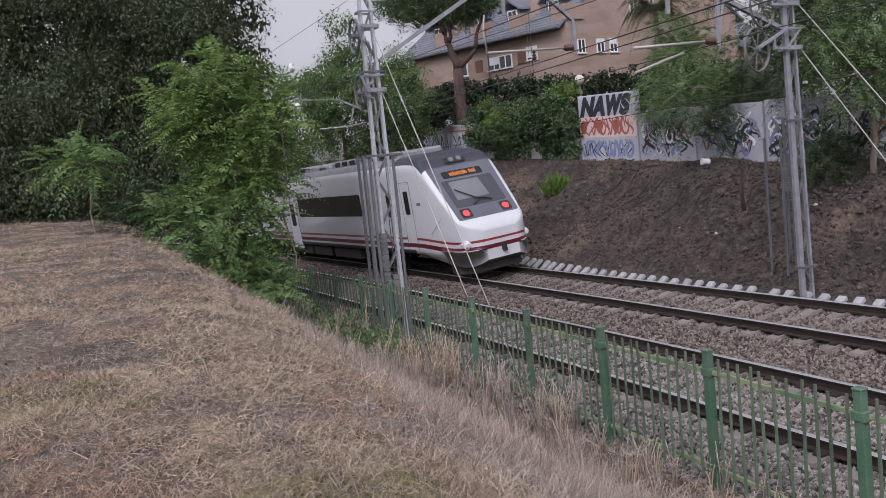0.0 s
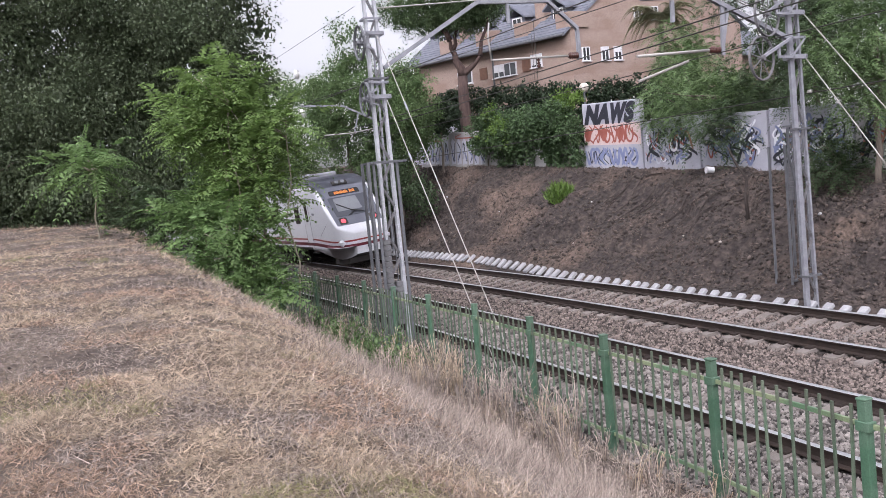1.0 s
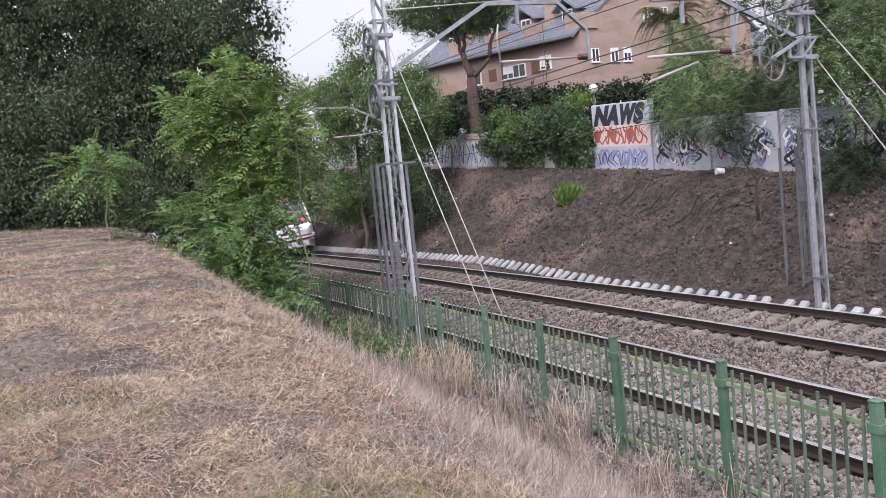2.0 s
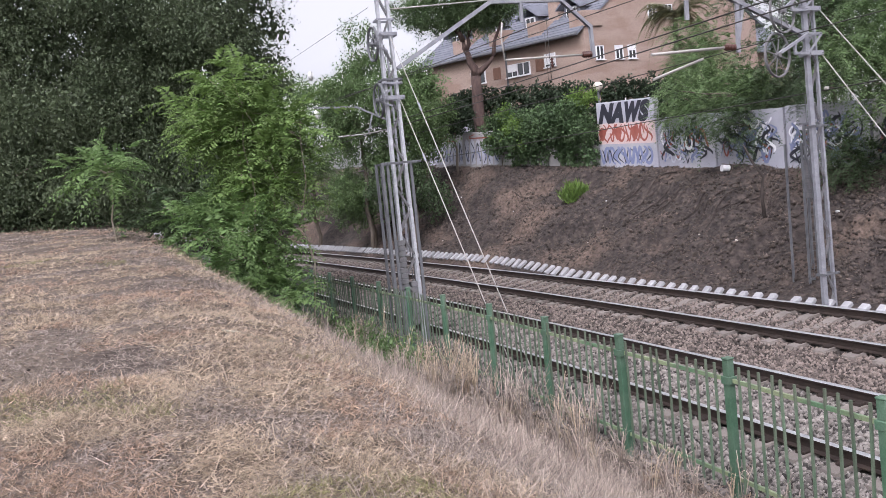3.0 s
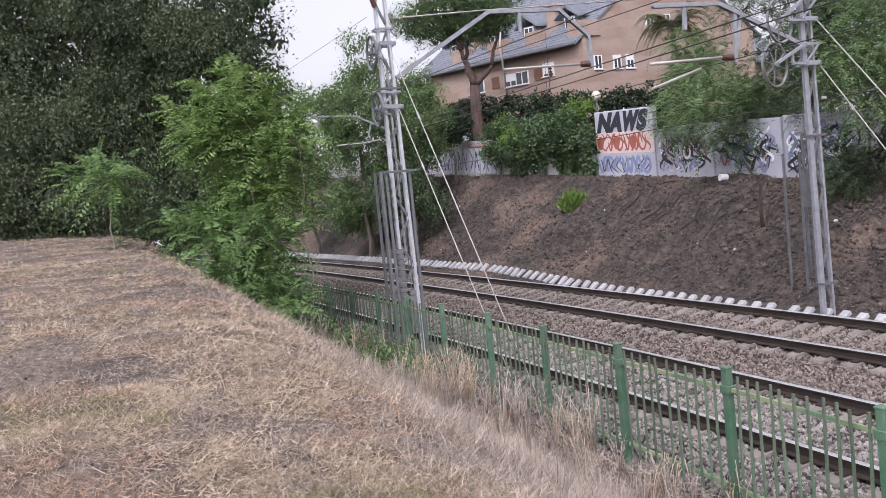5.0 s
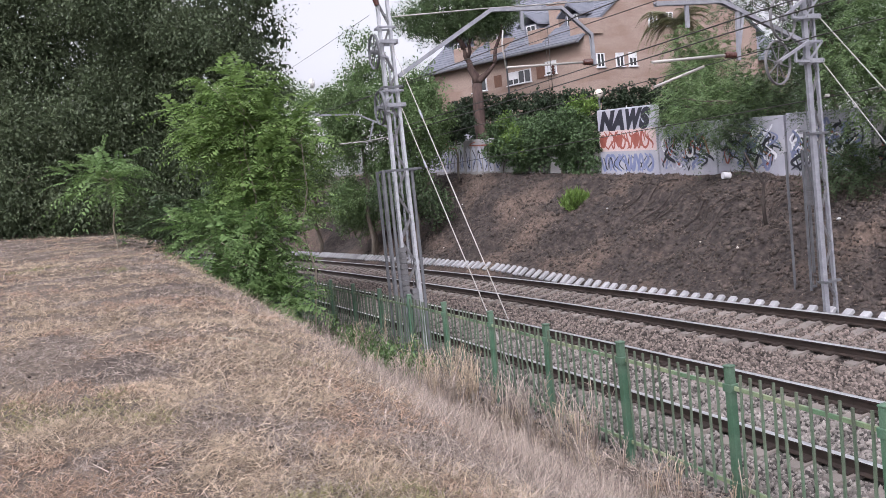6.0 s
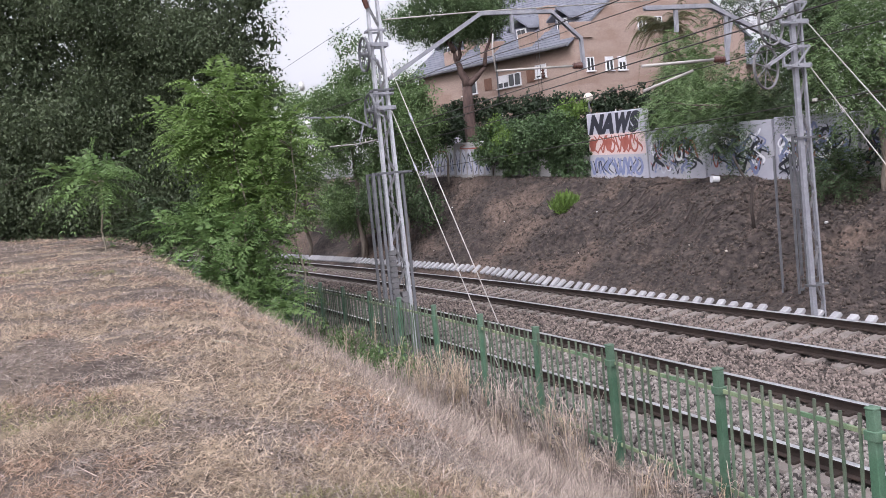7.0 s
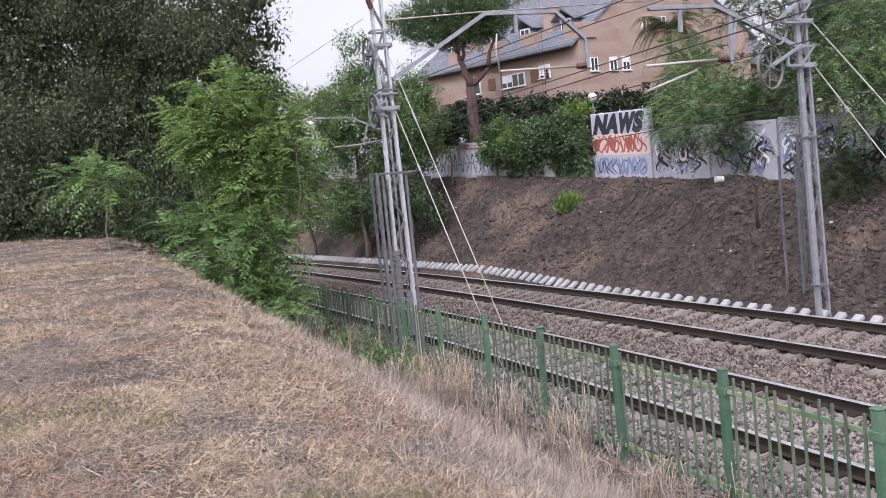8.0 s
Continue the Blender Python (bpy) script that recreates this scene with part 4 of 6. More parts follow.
def swirl(root, x, z, w, h, material, rng, lift, thick=0.05, name="paint_stroke"):
    """A bent sprayed stroke inside a box."""
    n = 14
    pts = []
    kind = rng.random()
    ph = rng.uniform(0, 6)
    for i in range(n):
        t = i / (n - 1)
        if kind < 0.16:
            a = ph + t * 5.0
            pts.append((x + w * 0.5 * (1 + math.cos(a) * 0.9), z + h * 0.5 * (1 + math.sin(a) * 0.9)))
        elif kind < 0.74:
            pts.append((x + w * (0.5 + 0.45 * math.sin(ph + t * 5)), z + h * t))
        else:
            pts.append((x + w * t, z + h * (0.5 + 0.45 * math.sin(ph + t * 6))))
    bm = bmesh.new()
    prev = None
    for i, p in enumerate(pts):
        q0, q1 = pts[max(0, i - 1)], pts[min(n - 1, i + 1)]
        d = Vector((q1[0] - q0[0], q1[1] - q0[1])).normalized()
        t = thick * (0.6 + 0.6 * math.sin(math.pi * i / (n - 1)))
        a = bm.verts.new((p[0] - d.y * t, -lift, p[1] + d.x * t))
        b = bm.verts.new((p[0] + d.y * t, -lift, p[1] - d.x * t))
        if prev:
            bm.faces.new((prev[0], prev[1], b, a))
        prev = (a, b)
    r = bmesh.ops.extrude_face_region(bm, geom=list(bm.faces))
    bmesh.ops.translate(bm, verts=[v for v in r["geom"] if isinstance(v, bmesh.types.BMVert)], vec=(0, 0.003, 0))
    bmesh.ops.recalc_face_normals(bm, faces=bm.faces)
    return part(name, bm, material, root)


def painted_wall():
    rng = random.Random(21)
    # the tall panel with three rows of lettering
    root, run = wall_piece(27.3, 31.0, 2.85, M_WALL, label="tall white wall panel with black and red graffiti")
    L = run.length
    sl = run.z / L
    blob(root, [(0.02, 1.0 + 0.02 * sl), (L - 0.05, 1.0 + sl * L), (L - 0.03, 1.92 + sl * L), (0.0, 1.92)], 0.004, M_PPINK)
    x = 0.12
    for ch, w, step in zip("NAWS", (1.05, 1.0, 0.82, 1.05), (0.92, 0.80, 0.96, 0.8)):
        letters(root, ch, x, 1.98 + x * sl, 1.05, M_PBLACK, w, 0.007, 0.085, 0.28, sl, "black capital letter")
        x += step
    for i in range(13):
        xx = 0.1 + i * 0.25
        swirl(root, xx, 1.06 + xx * sl, 0.5, 0.78, M_PRED, rng, 0.008 + 0.0004 * i, 0.042)
    for i in range(3):
        xx = 0.3 + i * 1.1
        blob(root, [(xx + 0.25 * math.cos(a) * (1 + 0.2 * math.sin(3 * a)), 1.45 + xx * sl + 0.3 * math.sin(a)) for a in [k * math.tau / 10 for k in range(10)]], 0.006, M_PRED)
    for i in range(12):
        xx = 0.05 + i * 0.27
        swirl(root, xx, 0.1 + xx * sl, 0.5, 0.75, M_PBLUE, rng, 0.007 + 0.0004 * i, 0.06)
    for i in range(9):
        xx = 0.2 + i * 0.36
        swirl(root, xx, 0.15 + xx * sl, 0.4, 0.6, M_PBLACK, rng, 0.009, 0.025)
    # the long low wall behind the hanging branches
    for s0, s1, h in ((24.2, 27.2, 2.0), (21.1, 24.1, 2.0), (18.0, 21.0, 2.05), (13.0, 17.9, 2.1)):
        root, run = wall_piece(s0, s1, h, M_WALL if s0 > 17 else M_WALLGREY, label="low white wall covered with dense graffiti")
        L = run.length
        sl = run.z / L
        for i in range(74):
            xx = rng.uniform(0.05, L - 0.7)
            swirl(root, xx, rng.uniform(0.1, 1.0) + xx * sl, rng.uniform(0.3, 0.7), rng.uniform(0.4, 0.85), rng.choice((M_PBLACK, M_PBLACK, M_PBLACK, M_PBLUE, M_PBLUE, M_PSILVER, M_PWHITE) if rng.random() < 0.94 else (M_PRED,)), rng, 0.005 + 0.0005 * i, rng.uniform(0.02, 0.055))
    # the old grey wall under the ivy, with silver lettering at its far end
    for s0, s1, h, m in ((31.1, 35.0, 1.0, M_WALLGREY), (35.1, 39.3, 1.2, M_WALLGREY), (39.4, 43.3, 2.0, M_WALLGREY), (43.4, 47.0, 1.9, M_WALLGREY)):
        root, run = wall_piece(s0, s1, h, m, label="old grey wall panel" + (" with silver and blue graffiti" if s0 > 39 else " under ivy, stained"))
        L = run.length
        sl = run.z / L
        if s0 > 39:
            for i in range(6):
                xx = 0.05 + i * L / 6.2
                z0 = 0.12 + xx * sl
                blob(root, [(xx, z0), (xx + 0.5, z0 + 0.03), (xx + 0.56, z0 + 1.3), (xx + 0.3, z0 + 1.5), (xx + 0.04, z0 + 1.25)], 0.005, M_PSILVER)
                swirl(root, xx + 0.05, z0 + 0.1, 0.45, 1.2, M_PBLACK, rng, 0.009, 0.035)
                swirl(root, xx + 0.1, z0 + 0.2, 0.4, 0.7, M_PBLUE, rng, 0.011, 0.03)
            swirl(root, 0.5, 1.3 + 0.5 * sl, L - 1.0, 0.5, M_PRED, rng, 0.013, 0.03)
    # a second wall above, far along the line
    p = at(50, 17)
    bm = bmesh.new()
    box(bm, -4.5, 2.0, 0, 0.2, -3.0, 1.3, bevel=0.02)
    w = part("garden_wall", bm, M_WALL)
    w.matrix_basis = pose(p.x - 0.2, p.y, 4.6, 0, 0, -30)
    tagged(w, "pale rendered garden wall with graffiti, higher up", "wall")
    for i in range(9):
        swirl(w, -4.0 + i * 0.5, 0.1, 0.45, 0.9, M_PBLACK if i % 2 else M_PBLUE, rng, 0.006 + 0.001 * i, 0.05)


painted_wall()


def hedges():
    rng = random.Random(31)
    # ivy bush that swallows the wall
    cl = []
    for i in range(26):
        s = rng.uniform(31.3, 38.9)
        p = at(s, 13.35 + rng.uniform(-0.3, 0.5))
        zc = crest_z(s)
        cl.append((p.x, p.y, zc + rng.uniform(1.3, 2.5), 0.75, 0.75, 0.6))
    root = new("ivy_bush")
    tagged(root, "dense rounded ivy bush growing over the old wall", "bush")
    for i in range(5):
        bm = bmesh.new()
        p = at(32 + i * 1.8, 13.5)
        limb(bm, (p.x, p.y, crest_z(33) - 0.1), (p.x + 0.2, p.y, crest_z(33) + 1.2), 0.05, 0.02, rng)
        part("stem", bm, M_BARK, root)
    leafy("foliage", cl, 1500, 24, 0.4, 0.115, 0.42, M_IVY, root, 101, 0.3)
    lime = [c for c in cl if 36.3 < along(c[0], c[1])[0] < 38.8]
    leafy("fresh_foliage", [(c[0], c[1] - 0.15, c[2] + 0.2, 0.7, 0.7, 0.55) for c in lime], 200, 24, 0.4, 0.115, 0.38, M_LIME, root, 102, 0.2)
    # ivy hanging over the wall below
    cl = []
    for i in range(30):
        s = rng.uniform(30.9, 38.6)
        p = at(s, 13.5)
        cl.append((p.x, p.y, crest_z(s) + rng.uniform(0.2, 1.2), 0.4, 0.25, 0.5))
    leafy("hanging_foliage", cl, 230, 18, 0.4, 0.14, 0.42, M_IVY, root, 103, 0.8)
    # shoots above the bush
    cl = [(at(s, 13.8).x, at(s, 13.8).y, crest_z(s) + 3.0, 0.25, 0.25, 0.45) for s in (31.6, 32.2, 32.8)]
    leafy("upright_foliage", cl, 70, 16, 0.4, 0.14, 0.3, M_LIME, root, 104, -0.6)
    # the clipped dark hedge behind
    hedge = new("hedge")
    tagged(hedge, "long clipped dark green hedge in front of the house", "hedge")
    cl = []
    for i in range(70):
        t = i / 69
        x, y = lerp(1.2, 15.5, t), lerp(50.3, 40.0, t)
        cl.append((x, y + rng.uniform(-0.3, 0.3), lerp(6.03, 4.45, t) + rng.uniform(-0.2, 0.2) - 0.9, 0.6, 0.5, 0.9))
        cl.append((x, y + rng.uniform(-0.2, 0.2), lerp(6.03, 4.45, t) - 0.15, 0.5, 0.4, 0.5))
        cl.append((x, y + 0.3, lerp(6.03, 4.45, t) - 2.4, 0.6, 0.5, 1.3))
    leafy("foliage", cl, 2600, 20, 0.4, 0.155, 0.42, M_HEDGE, hedge, 105, 0.2)
    for i in range(12):
        bm = bmesh.new()
        t = i / 11
        x, y = lerp(1.2, 15.5, t), lerp(50.3, 40.0, t)
        limb(bm, (x, y, gz(x, y) - 0.2), (x, y, 3.0), 0.06, 0.03, rng)
        part("stem", bm, M_BARK, hedge)
    # dark shrub beside the pine trunk
    cl = crown_clumps(rng, (0.9, 46.6, 4.3), (0.9, 0.7, 0.9), 14, 0.5)
    root = tree("dark evergreen shrub beside the pine trunk", (0.9, 46.6, gz(0.9, 46.6)), (0.9, 46.6, 3.6), 0.08, fan((0.9, 46.6, 3.4), cl[:6], 0.03), M_BARK, "shrub")
    leafy("crown", cl, 420, 20, 0.4, 0.15, 0.35, M_HEDGE, root, 106, 0.2)
    # fresh green tuft on the slope
    tuft = new("grass_tuft")
    tagged(tuft, "fresh bright green tuft on the bare slope", "grass tuft")
    p = at(30.0, 11.4)
    z = ground_z(30.0, 11.4)
    leafy("foliage", [(p.x, p.y, z + 0.2, 0.38, 0.25, 0.24)], 120, 16, 0.45, 0.30, 0.10, M_LIME, tuft, 107, -1.2)


hedges()
# ---------------------------------------------------------------- houses
M_BRICK = mat("orange_brick_facing", (0.275, 0.205, 0.168), (0.345, 0.262, 0.22), 9.0, 0.9, bump=0.4, c=(0.26, 0.185, 0.148), cscale=0.5, fine=22, gritty=(0.7, 1.25), stretch=(1, 1, 3))
M_SLATE = mat("blue_grey_roof_slate", (0.115, 0.123, 0.15), (0.155, 0.163, 0.19), 2.0, 0.65, bump=0.4, fine=20, vary=0.1)
M_FRAME = mat("white_window_frame", (0.58, 0.58, 0.59), (0.64, 0.64, 0.65), 4, 0.5, bump=0)
M_GLASS = mat("dark_window_glass", (0.025, 0.028, 0.03), (0.035, 0.038, 0.04), 2, 0.08, bump=0, spec=0.7)
M_SHUTTER = mat("brown_stained_wood", (0.12, 0.06, 0.04), (0.16, 0.085, 0.055), 6, 0.7, bump=0.2)
M_CONC = mat("pale_render", (0.50, 0.45, 0.40), (0.56, 0.51, 0.46), 2, 0.9, bump=0.2)


def house_window(house, x, y, z, w, h, face, blind=0.0):
    """A window set in a wall; face: turn about z of its outward side."""
    win = new("window")
    win.parent = house
    win.matrix_basis = pose(x, y, z, 0, 0, face)
    bm = bmesh.new()
    t = 0.045
    for x0, x1, z0, z1 in ((-w / 2, w / 2, 0, t), (-w / 2, w / 2, h - t, h), (-w / 2, -w / 2 + t, t, h - t), (w / 2 - t, w / 2, t, h - t), (-0.02, 0.02, t, h - t)):
        box(bm, x0, x1, -0.05, 0.03, z0, z1)
    part("window_frame", bm, M_FRAME, win)
    bm = bmesh.new()
    box(bm, -w / 2 + t, w / 2 - t, -0.012, 0.0, t, h - t)
    part("pane", bm, M_GLASS, win)
    bm = bmesh.new()
    box(bm, -w / 2 - 0.06, w / 2 + 0.06, -0.12, 0.02, -0.06, -0.002, bevel=0.01)
    part("window_sill", bm, M_FRAME, win)
    if blind:
        bm = bmesh.new()
        box(bm, -w / 2 + t, w / 2 - t, -0.03, -0.014, h - t - (h - 2 * t) * blind, h - t)
        part("blind", bm, M_FRAME, win)


def skew(thing, across, along_side):
    """Sets a thing's parts on a plan whose sides are not square to one another."""
    k = Matrix(((across.x, along_side.x, 0, 0), (across.y, along_side.y, 0, 0), (0, 0, 1, 0), (0, 0, 0, 1)))
    for ob in thing.children_recursive:
        m, up = ob.matrix_basis.copy(), ob.parent
        while up != thing:
            m, up = up.matrix_basis @ m, up.parent
        if ob.data:
            ob.data.transform(k @ m)
    for ob in thing.children_recursive:
        ob.matrix_basis = Matrix()


def brick_house():
    house = new("house")
    zg = 1.3
    tagged(house, "orange brick house with a slate roof and dormers", "house")
    eave, w, depth, pitch = 8.40, 13.0, 12.8, 0.84
    ridge = eave + pitch * w / 2
    bm = bmesh.new()
    loft(bm, [[Vector((x, y, z)) for x, z in ((0, -0.5), (w, -0.5), (w, eave), (w / 2, ridge), (0, eave))] for y in (0, depth)])
    bmesh.ops.recalc_face_normals(bm, faces=bm.faces)
    part("wall", bm, M_BRICK, house)
    for k, (x0, x1) in enumerate(((-0.55, w / 2 + 0.05), (w + 0.55, w / 2 - 0.05))):
        bm = bmesh.new()
        z0, z1 = eave - 0.55 * pitch, ridge + 0.05 * pitch
        prof = [(x0, z0 + 0.03), (x1, z1 + 0.03)]
        for i in range(30, -1, -1):
            u = i / 31
            x, z = lerp(x0, x1, u), lerp(z0, z1, u) + 0.2
            prof += [(lerp(x0, x1, (i + 1) / 31), z + (z1 - z0) / 31 - 0.02), (x, z + 0.02)]
        loft(bm, [[Vector((x, y, z)) for x, z in prof] for y in (-0.12, depth + 0.3)])
        bmesh.ops.recalc_face_normals(bm, faces=bm.faces)
        part("roof", bm, M_SLATE, house)
    bm = bmesh.new()
    rod(bm, (-0.6, -0.1, eave - 0.42), (-0.6, depth, eave - 0.42), 0.10, 8)
    part("gutter", bm, M_DARKSTEEL, house)
    bm = bmesh.new()
    rod(bm, (-0.07, 5.9, eave - 0.5), (-0.07, 5.9, 0), 0.05, 8)
    part("downpipe", bm, M_DARKSTEEL, house)
    # gable windows
    for x, z, ww, blind in ((0.42, 7.62, 0.54, 0), (0.98, 7.60, 0.54, 0), (2.36, 7.58, 0.56, 0.25), (3.30, 7.58, 0.56, 0.4), (5.0, 10.08, 0.62, 0), (6.2, 10.08, 0.62, 0), (2.2, 4.6, 0.7, 0), (4.6, 4.6, 0.7, 0)):
        if x > 0.5:
            house_window(house, x, -0.02, z - zg, ww, 0.88, 0, blind)
    # dormers, each a brick front under its own slates with a brick parapet beside it
    for y in (1.6, 4.7, 7.8, 10.9):
        d = new("dormer")
        d.parent = house
        d.matrix_basis = pose(0.9, y, eave + 0.85)
        bm = bmesh.new()
        loft(bm, [[Vector((x, yy, z)) for yy, z in ((-0.55, -0.4), (0.55, -0.4), (0.55, 0.75), (-0.55, 0.75))] for x in (0, 1.6)])
        bmesh.ops.recalc_face_normals(bm, faces=bm.faces)
        part("dormer_wall", bm, M_SLATE, d)
        bm = bmesh.new()
        loft(bm, [[Vector((x, yy, z)) for yy, z in ((-0.85, 0.6), (0, 1.30), (0.85, 0.6), (0.82, 0.74), (0, 1.46), (-0.82, 0.74))] for x in (-0.35, 2.6)])
        bmesh.ops.recalc_face_normals(bm, faces=bm.faces)
        part("dormer_roof", bm, M_SLATE, d)
        bm = bmesh.new()
        box(bm, -0.06, -0.005, -0.36, 0.36, -0.05, 0.68)
        box(bm, -0.075, -0.06, -0.29, -0.03, 0.02, 0.61, mi=1)
        box(bm, -0.075, -0.06, 0.03, 0.29, 0.02, 0.61, mi=1)
        part("dormer_window", bm, [M_FRAME, M_GLASS], d)
        bm = bmesh.new()
        box(bm, -1.05, 0.3, -1.75, -0.75, -0.85, 0.15, bevel=0.02)
        part("brick_parapet", bm, M_BRICK, d)
    for y in (3.0, 9.2):
        bm = bmesh.new()
        box(bm, 0.9, 1.5, y - 0.35, y + 0.35, eave + 0.4, eave + 2.5, bevel=0.02)
        box(bm, 0.83, 1.57, y - 0.42, y + 0.42, eave + 2.5, eave + 2.62, bevel=0.02)
        part("chimney", bm, M_BRICK, house)
    # side wall: small windows, a broad white-framed one and wooden shutters
    for y, w2, z, blind in ((2.55, 0.8, 7.65, 0.85), (4.6, 1.0, 7.45, 0.0), (5.5, 0.9, 7.45, 0.6), (8.3, 1.2, 7.45, 0.0)):
        house_window(house, -0.02, y, z - zg, w2, 0.85, -90, blind)
    for y in (3.35, 6.75):
        bm = bmesh.new()
        box(bm, -0.05, -0.004, y - 0.30, y + 0.30, 7.5 - zg, 8.3 - zg, bevel=0.01)
        part("shutter", bm, M_SHUTTER, house, "brown wooden shutter")
    for y in (1.2, 2.6, 6.3, 10.0):
        house_window(house, -0.02, y, eave - 5.0, 1.0, 1.2, -90)
    g, q = radians(18), radians(52)
    skew(house, Vector((math.cos(g), math.sin(g))), Vector((-math.sin(q), math.cos(q))))
    house.matrix_basis = pose(9.65, 51.1, zg)


def small_house():
    house = new("house")
    house.matrix_basis = pose(17.6, 56.0, 1.5, 0, 0, 20)
    tagged(house, "brick house with white posts among the trees", "house")
    bm = bmesh.new()
    box(bm, 0, 9, 0, 8, -0.5, 6.6)
    part("wall", bm, M_BRICK, house)
    bm = bmesh.new()
    loft(bm, [[Vector((x, y, z)) for y, z in ((-0.6, 6.4), (4, 9.2), (8.6, 6.4), (8.6, 6.6), (4, 9.45), (-0.6, 6.6))] for x in (-0.5, 9.5)])
    bmesh.ops.recalc_face_normals(bm, faces=bm.faces)
    part("roof", bm, M_SLATE, house)
    for x in (1.2, 3.0, 5.0):
        house_window(house, x, -0.02, 4.6, 0.9, 1.2, 0)
    for x in (2.1, 4.0):
        bm = bmesh.new()
        box(bm, x - 0.12, x + 0.12, -0.5, -0.25, 3.5, 6.3, bevel=0.02)
        part("post", bm, M_FRAME, house)


brick_house()
small_house()

M_PALM = leaf_mat("dry_palm_frond", (0.22, 0.19, 0.11), (0.11, 0.14, 0.065), 0.35, 0.2)


def palm():
    x, y = 13.9, 46.0
    z = gz(x, y)
    root = tree("palm tree with dry hanging fronds beside the house", (x, y, z), (x, y, 8.9), 0.22, [], M_BARK, wig=0.02)
    rng = np.random.default_rng(9)
    bs, ts, ss = [], [], []
    for i in range(74):
        a = rng.uniform(0, math.tau)
        out = np.array([math.cos(a), math.sin(a), 0.0])
        rise, ln = rng.uniform(-0.4, 1.0), rng.uniform(2.4, 3.5)
        for j in range(26):
            t = (j + 2) / 28
            pos = np.array([x, y, 9.0]) + out * ln * t * (1 - 0.25 * t) + np.array([0, 0, 1]) * ln * (rise * t - 0.9 * t * t)
            sw = np.cross(out, [0, 0, 1.0])
            for k in (-1, 1):
                d = sw * k + out * 0.6 + np.array([0, 0, -0.5])
                d /= np.linalg.norm(d)
                bs.append(pos)
                ts.append(pos + d * 0.60 * (1.1 - t))
                ss.append(out * 0.034)
    quads("crown", np.array(bs), np.array(ts), np.array(ss), M_PALM, root)


palm()

# street globe lamp behind the hedge and small litter
M_GLOBE = mat("opal_white_globe", (0.52, 0.47, 0.40), (0.62, 0.57, 0.50), 6, 0.3, bump=0)


def globe_lamp():
    x, y, z = 8.12, 40.5, 4.68
    lamp = new("street_lamp")
    tagged(lamp, "unlit white globe lamp on a post behind the hedge", "street lamp")
    bm = bmesh.new()
    bmesh.ops.create_uvsphere(bm, u_segments=20, v_segments=12, radius=0.24, matrix=pose(x, y, z))
    part("globe", bm, M_GLOBE, lamp, smooth_=True)
    bm = bmesh.new()
    rod(bm, (x, y, gz(x, y) - 0.1), (x, y, z - 0.22), 0.05, 10)
    rod(bm, (x, y, z - 0.26), (x, y, z - 0.16), 0.11, 12)
    part("post", bm, M_DARKSTEEL, lamp)


M_ROOT = mat("dark_root_bark", (0.04, 0.032, 0.028), (0.06, 0.048, 0.042), 5, 0.95, bump=0.5)


def litter():
    rng = random.Random(12)
    p = at(22.75, 12.6)
    bm = bmesh.new()
    rod(bm, (-0.11, 0, 0.13), (0.12, -0.05, 0.11), 0.125, 14, 0.105)
    rod(bm, (0.12, -0.05, 0.11), (0.15, -0.055, 0.105), 0.115, 14)
    b = part("bucket", bm, M_FRAME)
    b.matrix_basis = pose(p.x, p.y, ground_z(22.75, 12.6) + 0.02, 0, 0, 20)
    tagged(b, "white plastic bucket lying on the slope", "bucket")
    for i in range(12):
        s, o = rng.uniform(16, 40), rng.uniform(7.9, 12.6)
        p = at(s, o)
        bm = bmesh.new()
        bmesh.ops.create_icosphere(bm, subdivisions=1, radius=rng.uniform(0.03, 0.075))
        for v in bm.verts:
            v.co *= rng.uniform(0.7, 1.2)
            v.co.z *= 0.7
        st = part("stone", bm, M_CONC if i % 3 else M_FRAME)
        st.matrix_basis = pose(p.x, p.y, ground_z(s, o) + 0.02, 0, 0, rng.uniform(0, 360))
        tagged(st, "pale stone lying on the bare brown slope", "stone", group="loose stones on the slope")
    # the bare crooked sapling and exposed roots
    root = new("dead_tree")
    tagged(root, "bare crooked sapling trunk on the cutting slope", "dead tree")
    bm = bmesh.new()
    s, o = 19.0, 10.3
    p = at(s, o)
    z = ground_z(s, o)
    tube(bm, [(p.x, p.y, z - 0.1), (p.x - 0.05, p.y, z + 0.7), (p.x + 0.03, p.y, z + 1.2), (p.x - 0.28, p.y, z + 1.7), (p.x - 0.45, p.y + 0.1, z + 2.2)], [0.06, 0.05, 0.042, 0.036, 0.022], 8)
    part("trunk", bm, M_ROOT, root)
    for i in range(24):
        s, o = rng.uniform(18.5, 26.5), rng.uniform(11.0, 12.9)
        bm = bmesh.new()
        pts = []
        for j in range(6):
            q = at(s + j * 0.16 * rng.uniform(0.5, 1.3), o - j * 0.30)
            ss, oo = along(q.x, q.y)
            pts.append((q.x, q.y, ground_z(ss, oo) + 0.05 * math.sin(j) + 0.03))
        tube(bm, pts, [0.028, 0.026, 0.022, 0.018, 0.012, 0.006], 5)
        tagged(part("root", bm, M_ROOT), "dark exposed root on the bare slope", "root", group="exposed roots")
    # a stick in the dry grass
    bm = bmesh.new()
    pts = []
    for j in range(5):
        x, y = -2.35 + 0.18 * j, 7.9 + 0.02 * (j % 2)
        pts.append((x, y, gz(x, y) + 0.03))
    tube(bm, pts, [0.012, 0.014, 0.012, 0.01, 0.006], 6)
    tagged(part("stick", bm, M_PALEBARK), "pale broken stick lying in dry grass", "stick")


globe_lamp()
litter()


